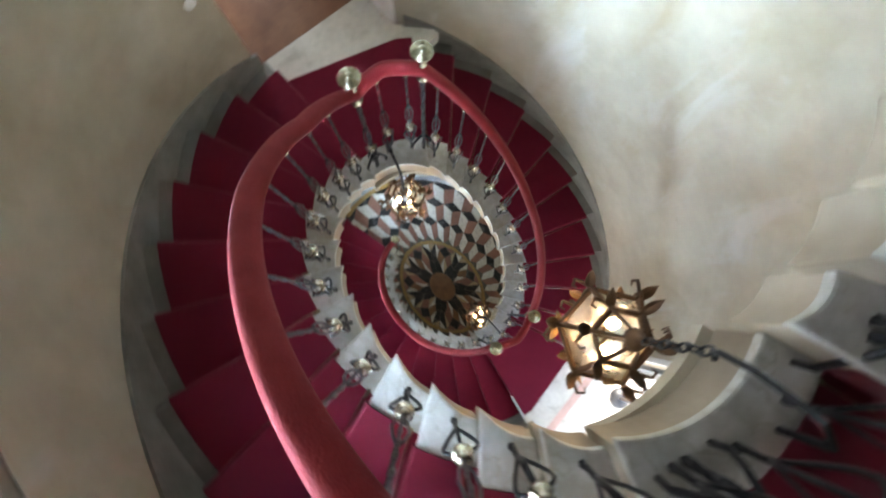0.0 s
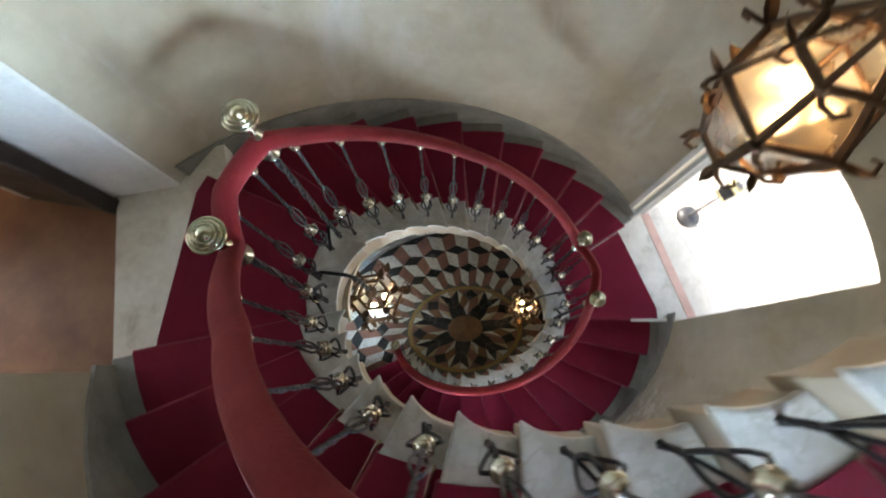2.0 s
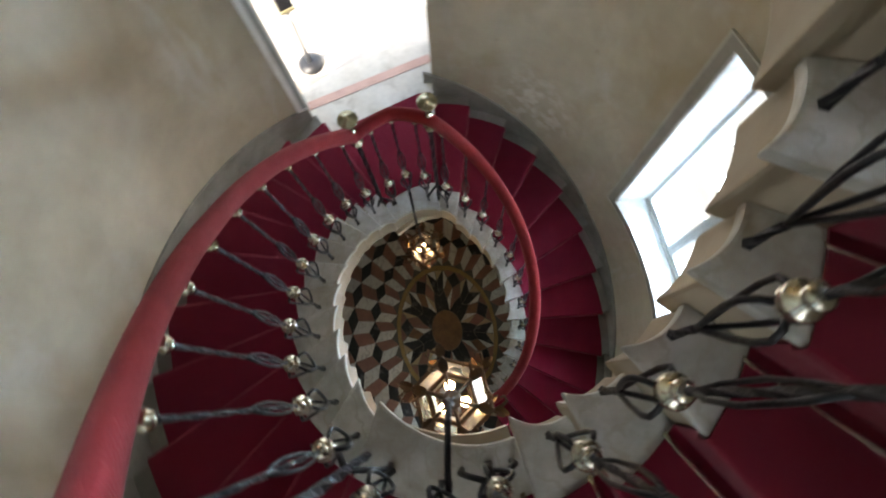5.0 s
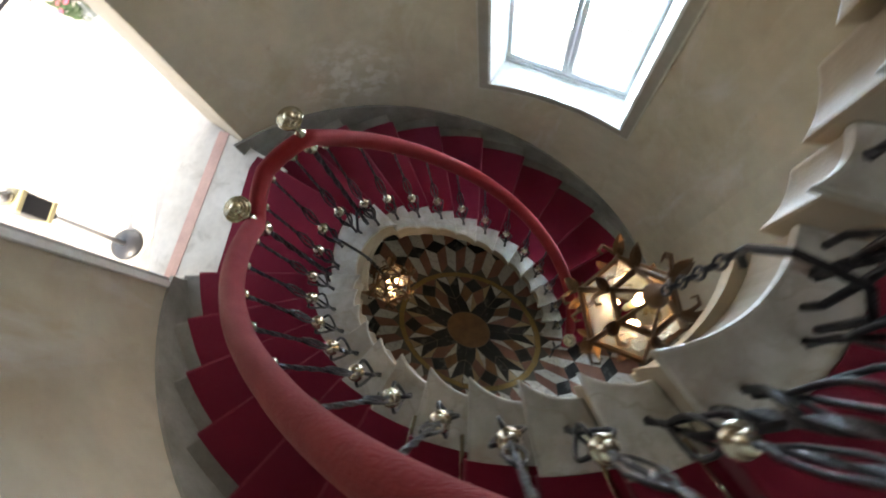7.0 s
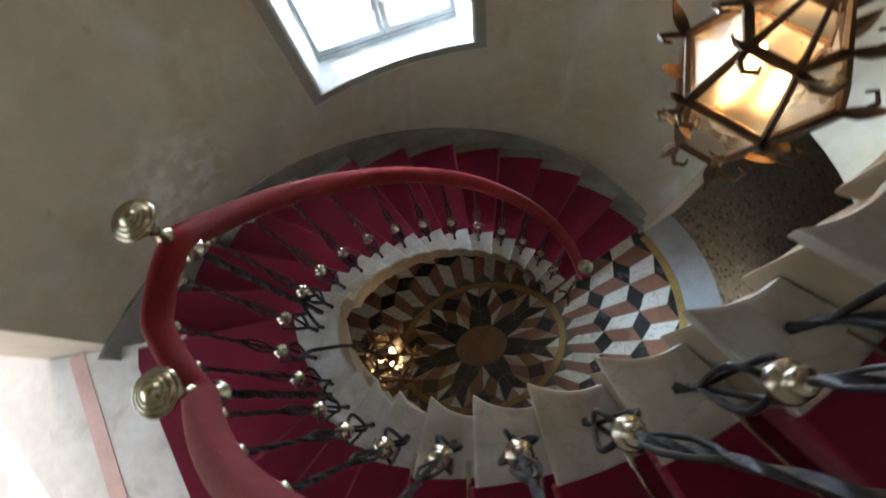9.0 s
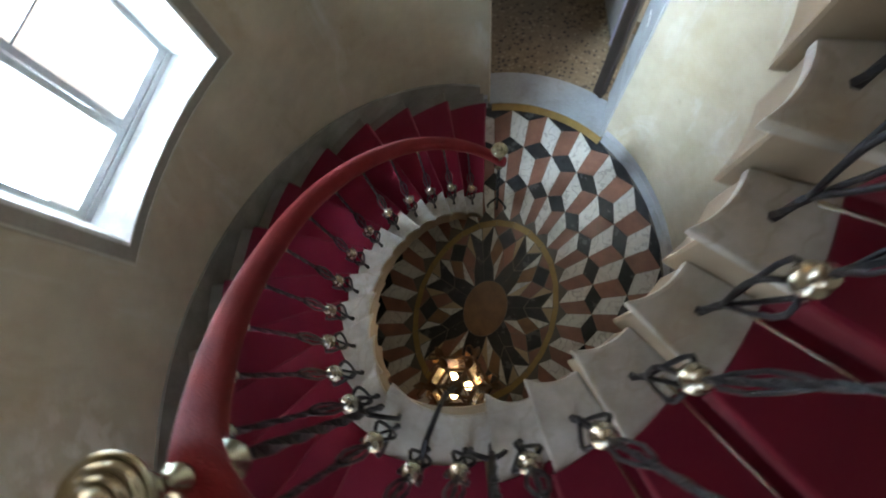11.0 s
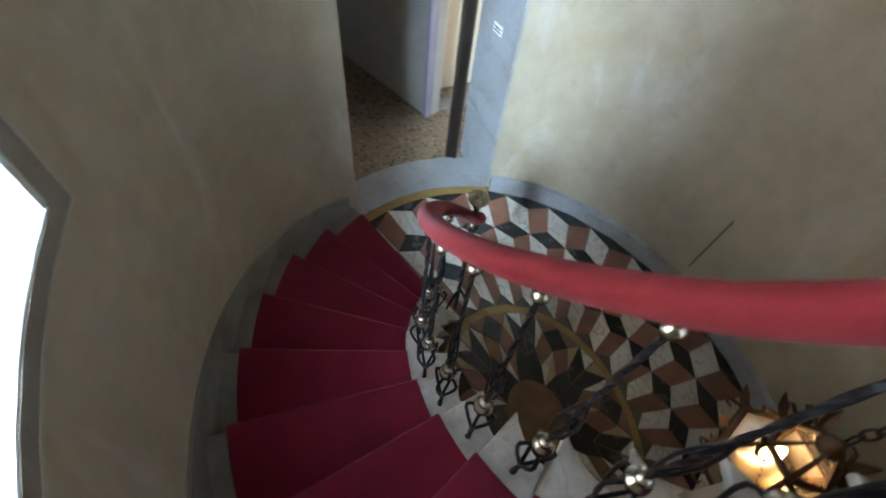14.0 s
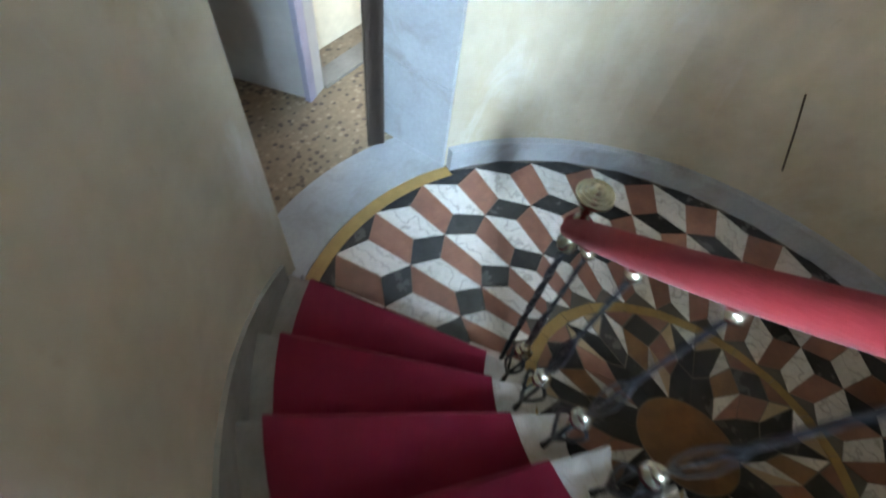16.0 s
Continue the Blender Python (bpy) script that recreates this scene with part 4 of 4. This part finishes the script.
# white reveals of the windows and jamb boards of the terrace door
for q0, z0, z1, sg in ((251.5, 2.02, 3.75, 1), (283.5, 2.02, 3.75, -1), (251.5, 6.02, 7.75, 1), (285.0, 6.02, 7.75, -1)):
    bm = bmesh.new()
    t = SPLAY[q0]
    cols = [[bm.verts.new(at(q + sg * e, s, z)) for z in (z0 + 0.008, z1)] for q, s, e in ((q0, 0.993, 0.0), (t, 1.0 + WALL_T - 0.12, 0.0), (t, 1.0 + WALL_T - 0.12, 0.6), (q0, 0.993, 0.6))]
    for i in range(4):
        j = (i + 1) % 4
        bm.faces.new((cols[i][0], cols[j][0], cols[j][1], cols[i][1]))
    bm.faces.new([c[1] for c in cols])
    bm.faces.new([c[0] for c in cols][::-1])
    tagged(part("trim", bm, REVEAL), "stained white painted window reveal", "trim", kind="structure")
bm = bmesh.new()
sector(bm, 146.2, 147.6, 0.985, 1.06, Z_B, Z_B + 2.2, 2)
sector(bm, 149.0, 150.6, 1.20, 1.33, Z_B, Z_B + 2.2, 2)
tagged(part("door_b", bm, WHITEPAINT), "white painted jamb of the open terrace door", "door", kind="structure")
bm = bmesh.new()
sector(bm, 148.2, 149.4, 1.08, 1.15, Z_B, Z_B + 2.2, 2)
tagged(part("trim", bm, GREYPAINT), "grey rebate strip in the door jamb", "trim", kind="structure")
# pale stone jamb of the lower door, with its joints
for k, (z0, z1) in enumerate(((0.012, 0.52), (0.525, 1.06), (1.065, 1.62), (1.625, 2.15))):
    bm = bmesh.new()
    cols = [[bm.verts.new(at(q, s, z)) for z in (z0, z1)] for q, s in ((21.9, 1.001), (16.6, 1.372), (16.0, 1.37), (21.3, 0.999))]
    for i in range(4):
        j = (i + 1) % 4
        bm.faces.new((cols[i][0], cols[j][0], cols[j][1], cols[i][1]))
    bm.faces.new([c[1] for c in cols])
    bm.faces.new([c[0] for c in cols][::-1])
    tagged(part("trim", bm, BLUESTONE), "pale blue-grey stone door jamb block", "trim", kind="structure")
bm = bmesh.new()
cols = [[bm.verts.new(at(q, s, z)) for z in (Z_A + 0.01, Z_A + 2.15)] for q, s in ((28.9, 1.001), (22.2, 1.372), (21.6, 1.37), (28.3, 0.999))]
for i in range(4):
    j = (i + 1) % 4
    bm.faces.new((cols[i][0], cols[j][0], cols[j][1], cols[i][1]))
bm.faces.new([c[1] for c in cols])
bm.faces.new([c[0] for c in cols][::-1])
tagged(part("trim", bm, WHITEPAINT), "bluish white painted door reveal", "trim", kind="structure")

# ---- stanchion outside the terrace door ----


def stanchion(x, y):
    base = tagged(new("stanchion"), "steel barrier post with a pale yellow and black head", "barrier post")
    base.matrix_world = pose(x, y, Z_B - 0.006, 0, 0, 20)
    bm = bmesh.new()
    lathe(bm, [(0.10, 0), (0.105, 0.01), (0.1, 0.025), (0.05, 0.04), (0.022, 0.045)], 24)
    part("foot", bm, BLACKP, base, smooth=True)
    bm = bmesh.new()
    lathe(bm, [(0.016, 0.04), (0.016, 0.62)], 12)
    part("post", bm, STEEL, base, smooth=True)
    bm = bmesh.new()
    lathe(bm, [(0.022, 0.57), (0.028, 0.58), (0.028, 0.62), (0.022, 0.63)], 12)
    part("collar", bm, BLACKP, base, smooth=True)
    bm = bmesh.new()
    box(bm, -0.055, 0.055, -0.055, 0.055, 0.65, 0.80)
    bevelled(bm, 0.006)
    part("head", bm, BLACKP, base)
    for z in (0.622, 0.80):
        bm = bmesh.new()
        box(bm, -0.06, 0.06, -0.06, 0.06, z, z + 0.03)
        bevelled(bm, 0.006)
        part("band", bm, YELLOW, base, "yellow band")
    bm = bmesh.new()
    lathe(bm, ball_profile(0.045), 14, Matrix.Translation((0, 0, 0.87)))
    part("knob", bm, STEEL, base, smooth=True)


stanchion(0.67, -2.05)


def railing(x0, x1, y):
    """Iron railing at the terrace edge: rails, posts and thin bars."""
    base = tagged(new("railing"), "dark iron railing at the edge of the sunlit terrace", "railing")
    base.matrix_world = pose(0, y, Z_B - 0.006)
    for z in (0.12, 0.88):
        bm = bmesh.new()
        tube(bm, [(x0, 0, z), ((x0 + x1) / 2, 0, z), (x1, 0, z)], 0.014, 8)
        part("rail", bm, IRON, base)
    for x in (x0, (x0 + x1) / 2, x1):
        bm = bmesh.new()
        tube(bm, [(x, 0, 0), (x, 0, 0.5), (x, 0, 0.92)], 0.02, 8)
        part("post", bm, IRON, base)
    n = int((x1 - x0) / 0.11)
    for i in range(1, n):
        x = x0 + (x1 - x0) * i / n
        bm = bmesh.new()
        tube(bm, [(x, 0, 0.12), (x, 0, 0.5), (x, 0, 0.88)], 0.007, 6)
        part("bar", bm, IRON, base)


railing(-1.7, 0.5, -4.0)


def potted_plant(x, y):
    """A white pot with a leafy plant and pink flowers."""
    rnd = random.Random(21)
    base = tagged(new("potted_plant"), "green plant with pink flowers in a white pot on the terrace", "plant")
    base.matrix_world = pose(x, y, Z_B - 0.006)
    bm = bmesh.new()
    lathe(bm, [(0.08, 0), (0.085, 0.01), (0.115, 0.17), (0.125, 0.175), (0.125, 0.205), (0.112, 0.205), (0.105, 0.18)], 20)
    part("pot", bm, WHITEPAINT, base, smooth=True)
    stems, leaves, blooms = bmesh.new(), bmesh.new(), bmesh.new()
    for i in range(16):
        a, r = rnd.uniform(0, 6.28), rnd.uniform(0.05, 0.2)
        tip = Vector((r * math.cos(a), r * math.sin(a), rnd.uniform(0.32, 0.5)))
        root = Vector((0.05 * math.cos(a), 0.05 * math.sin(a), 0.17))
        tube(stems, [root, root.lerp(tip, 0.5) + Vector((0, 0, 0.05)), tip], [0.004, 0.003, 0.002], 5)
        for k in range(6):
            c = root.lerp(tip, rnd.uniform(0.35, 1.0))
            t = rnd.uniform(0, 6.28)
            leaf(leaves, c, Vector((math.cos(t), math.sin(t), 0.1)), Vector((0, 0, 1)), rnd.uniform(0.05, 0.09), rnd.uniform(0.014, 0.024))
        if i % 3 == 0:
            for k in range(5):
                t = k * 1.257
                leaf(blooms, tip, Vector((math.cos(t), math.sin(t), 0.2)), Vector((0, 0, 1)), 0.03, 0.012)
    part("stems", stems, FOLIAGE, base)
    part("leaves", leaves, FOLIAGE, base, "green leaves")
    part("flowers", blooms, PETAL, base, "pink flowers")

# ---- rod on the wall ----
bm = bmesh.new()
tube(bm, [(1.385, 0.475, 0.77), (1.21, 0.415, 0.69), (1.03, 0.355, 0.60)], 0.0045, 6)
rod = tagged(new("rod"), "thin dark metal rod sticking out of the plaster wall", "rod")
part("shaft", bm, ROPE, rod)
bm = bmesh.new()
lathe(bm, ball_profile(0.013), 8, Matrix.Translation((1.375, 0.472, 0.766)))
part("tip", bm, IRON, rod, smooth=True)

# ---- hanging lanterns ----


def leaf(bm, root, out, up, length, width):
    """A pointed, curled iron leaf."""
    side = out.cross(up).normalized()
    rows = []
    for i in range(6):
        f = i / 5
        w = width * math.sin(math.pi * min(1, f * 0.9 + 0.1)) * (1 - f * 0.25)
        c = root + out * (length * f * (1 - 0.25 * f)) + up * (length * (0.25 * f + 0.55 * f * f))
        rows.append([bm.verts.new(c - side * w + up * w * 0.4), bm.verts.new(c - up * 0.003), bm.verts.new(c + side * w + up * w * 0.4)])
    for a, b in zip(rows, rows[1:]):
        for k in range(2):
            bm.faces.new((a[k], a[k + 1], b[k + 1], b[k]))


potted_plant(-0.6, -3.2)


def lantern(x, y, z, hook, turn, big):
    """Six-sided wrought lantern of bronzed iron with leaves, amber panes and candle bulbs, on a chain."""
    base = tagged(new("hanging_lantern"), "lit bronzed-iron hanging lantern with amber glass and leaf ornament", "lantern", "lanterns in the stairwell")
    base.matrix_world = pose(x, y, z, 0, 0, turn) @ Matrix.Scale(big, 4)
    levels = [(-0.17, 0.085), (0.05, 0.155), (0.17, 0.09)]
    pt = lambda k, l: Vector((levels[l][1] * math.cos(radians(60 * k)), levels[l][1] * math.sin(radians(60 * k)), levels[l][0]))
    for k in range(6):
        bm = bmesh.new()
        tube(bm, [Vector((0, 0, -0.235)), pt(k, 0) * 0.9 + Vector((0, 0, -0.02)), pt(k, 0), pt(k, 0).lerp(pt(k, 1), 0.5) * 1.03, pt(k, 1), pt(k, 1).lerp(pt(k, 2), 0.5) * 1.02,
                  pt(k, 2), Vector((0.03 * math.cos(radians(60 * k)), 0.03 * math.sin(radians(60 * k)), 0.27))],
             [0.006, 0.009, 0.013, 0.016, 0.015, 0.013, 0.012, 0.007], 6, flat=0.55)
        part("cage_bar", bm, RUST, base)
        bm = bmesh.new()
        for l, ln, wd in ((1, 0.082, 0.021), (2, 0.085, 0.02), (0, 0.055, 0.017)):
            o = Vector((math.cos(radians(60 * k)), math.sin(radians(60 * k)), 0))
            leaf(bm, pt(k, l), o, Vector((0, 0, 1 if l else -1)), ln, wd)
            side = Vector((-o.y, o.x, 0))
            tube(bm, [pt(k, l) + o * 0.004, pt(k, l) + o * 0.03 + side * 0.02, pt(k, l) + o * 0.045 + side * 0.045 + Vector((0, 0, 0.012)), pt(k, l) + o * 0.03 + side * 0.06 + Vector((0, 0, 0.02)),
                      pt(k, l) + o * 0.016 + side * 0.05 + Vector((0, 0, 0.016))], [0.007, 0.007, 0.006, 0.005, 0.003], 5)
        leaf(bm, pt(k, 0).lerp(pt(k, 1), 0.55), (o + side * 0.8).normalized(), (side * 0.4 + Vector((0, 0, 0.9))).normalized(), 0.075, 0.018)
        leaf(bm, pt(k, 0).lerp(pt(k, 1), 0.35), (o - side * 0.8).normalized(), (Vector((0, 0, 0.9)) - side * 0.4).normalized(), 0.065, 0.016)
        part("leaves", bm, RUST, base, "curled leaf ornament")
        for l in (0, 1):
            bm = bmesh.new()
            a, b, c, d = pt(k, l), pt(k + 1, l), pt(k + 1, l + 1), pt(k, l + 1)
            q = [bm.verts.new(v * 0.985) for v in (a, b, c, d)]
            bm.faces.new(q)
            bmesh.ops.solidify(bm, geom=bm.faces[:], thickness=0.003)
            pn = part("pane", bm, AMBER, base)
            pn.visible_shadow = False
    for l in range(3):
        bm = bmesh.new()
        tube(bm, [pt(k, l) for k in range(7)], 0.011, 6)
        part("ring", bm, RUST, base)
    bm = bmesh.new()
    lathe(bm, [(0.012, 0.25), (0.035, 0.262), (0.03, 0.28), (0.012, 0.295), (0.01, 0.31)], 12)
    part("crown", bm, RUST, base, smooth=True)
    for k in range(3):
        cx, cy = 0.05 * math.cos(2.094 * k), 0.05 * math.sin(2.094 * k)
        bm = bmesh.new()
        lathe(bm, [(0.012, -0.14), (0.012, -0.02)], 10, Matrix.Translation((cx, cy, 0)))
        part("candle", bm, WAX, base)
        bm = bmesh.new()
        lathe(bm, [(0.008, -0.02), (0.017, 0.0), (0.02, 0.02), (0.014, 0.045), (0.003, 0.07)], 12, Matrix.Translation((cx, cy, 0)))
        part("bulb", bm, BULB, base, smooth=True)
    # chain of links up to the bracket
    top = hook - Vector((x, y, z))
    top = Matrix.Rotation(radians(-turn), 3, "Z") @ top / big
    a = Vector((0, 0, 0.32))
    n = max(3, int((top - a).length / 0.045))
    for i in range(n):
        c = a.lerp(top, (i + 0.5) / n)
        bm = bmesh.new()
        r, h = 0.013, (top - a).length / n * 0.62
        ring = [Vector((r * math.cos(t), 0, h * math.sin(t))) for t in np.linspace(0, 2 * math.pi, 13)]
        tube(bm, [c + Matrix.Rotation(radians(90 * (i % 2)), 3, "Z") @ v for v in ring], 0.0038, 5, cap=False)
        part("chain_link", bm, IRON, base)


def bracket(p, level, hook):
    """Curved iron arm from the landing edge that carries a lantern."""
    root = rail_pt(p, level + 0.02)
    mid = root.lerp(hook, 0.5) + Vector((0, 0, 0.16))
    bm = bmesh.new()
    q = [root, root + Vector((0, 0, 0.14)), root.lerp(mid, 0.6) + Vector((0, 0, 0.09)), mid, mid.lerp(hook, 0.6) + Vector((0, 0, 0.05)), hook + Vector((0, 0, 0.03)), hook, hook + (root - hook) * 0.12 - Vector((0, 0, 0.02))]
    tube(bm, q, 0.009, 6)
    tagged(part("lantern_bracket", bm, IRON), "curved wrought-iron lantern bracket on the landing edge", "bracket", "lantern brackets")


for x, y, z, p, lv, turn, big in ((0.10, -0.60, 5.45, -192.0, Z_D, 10, 1.18), (0.0, 0.69, 3.48, 10.0, Z_A, 35, 1.04), (0.06, -0.57, 1.42, 168.0, Z_B, 20, 1.0)):
    hook = Vector((x, y, min(lv + 0.12, z + 0.75)))
    lantern(x, y, z, hook, turn, big)
    bracket(p, lv, hook)
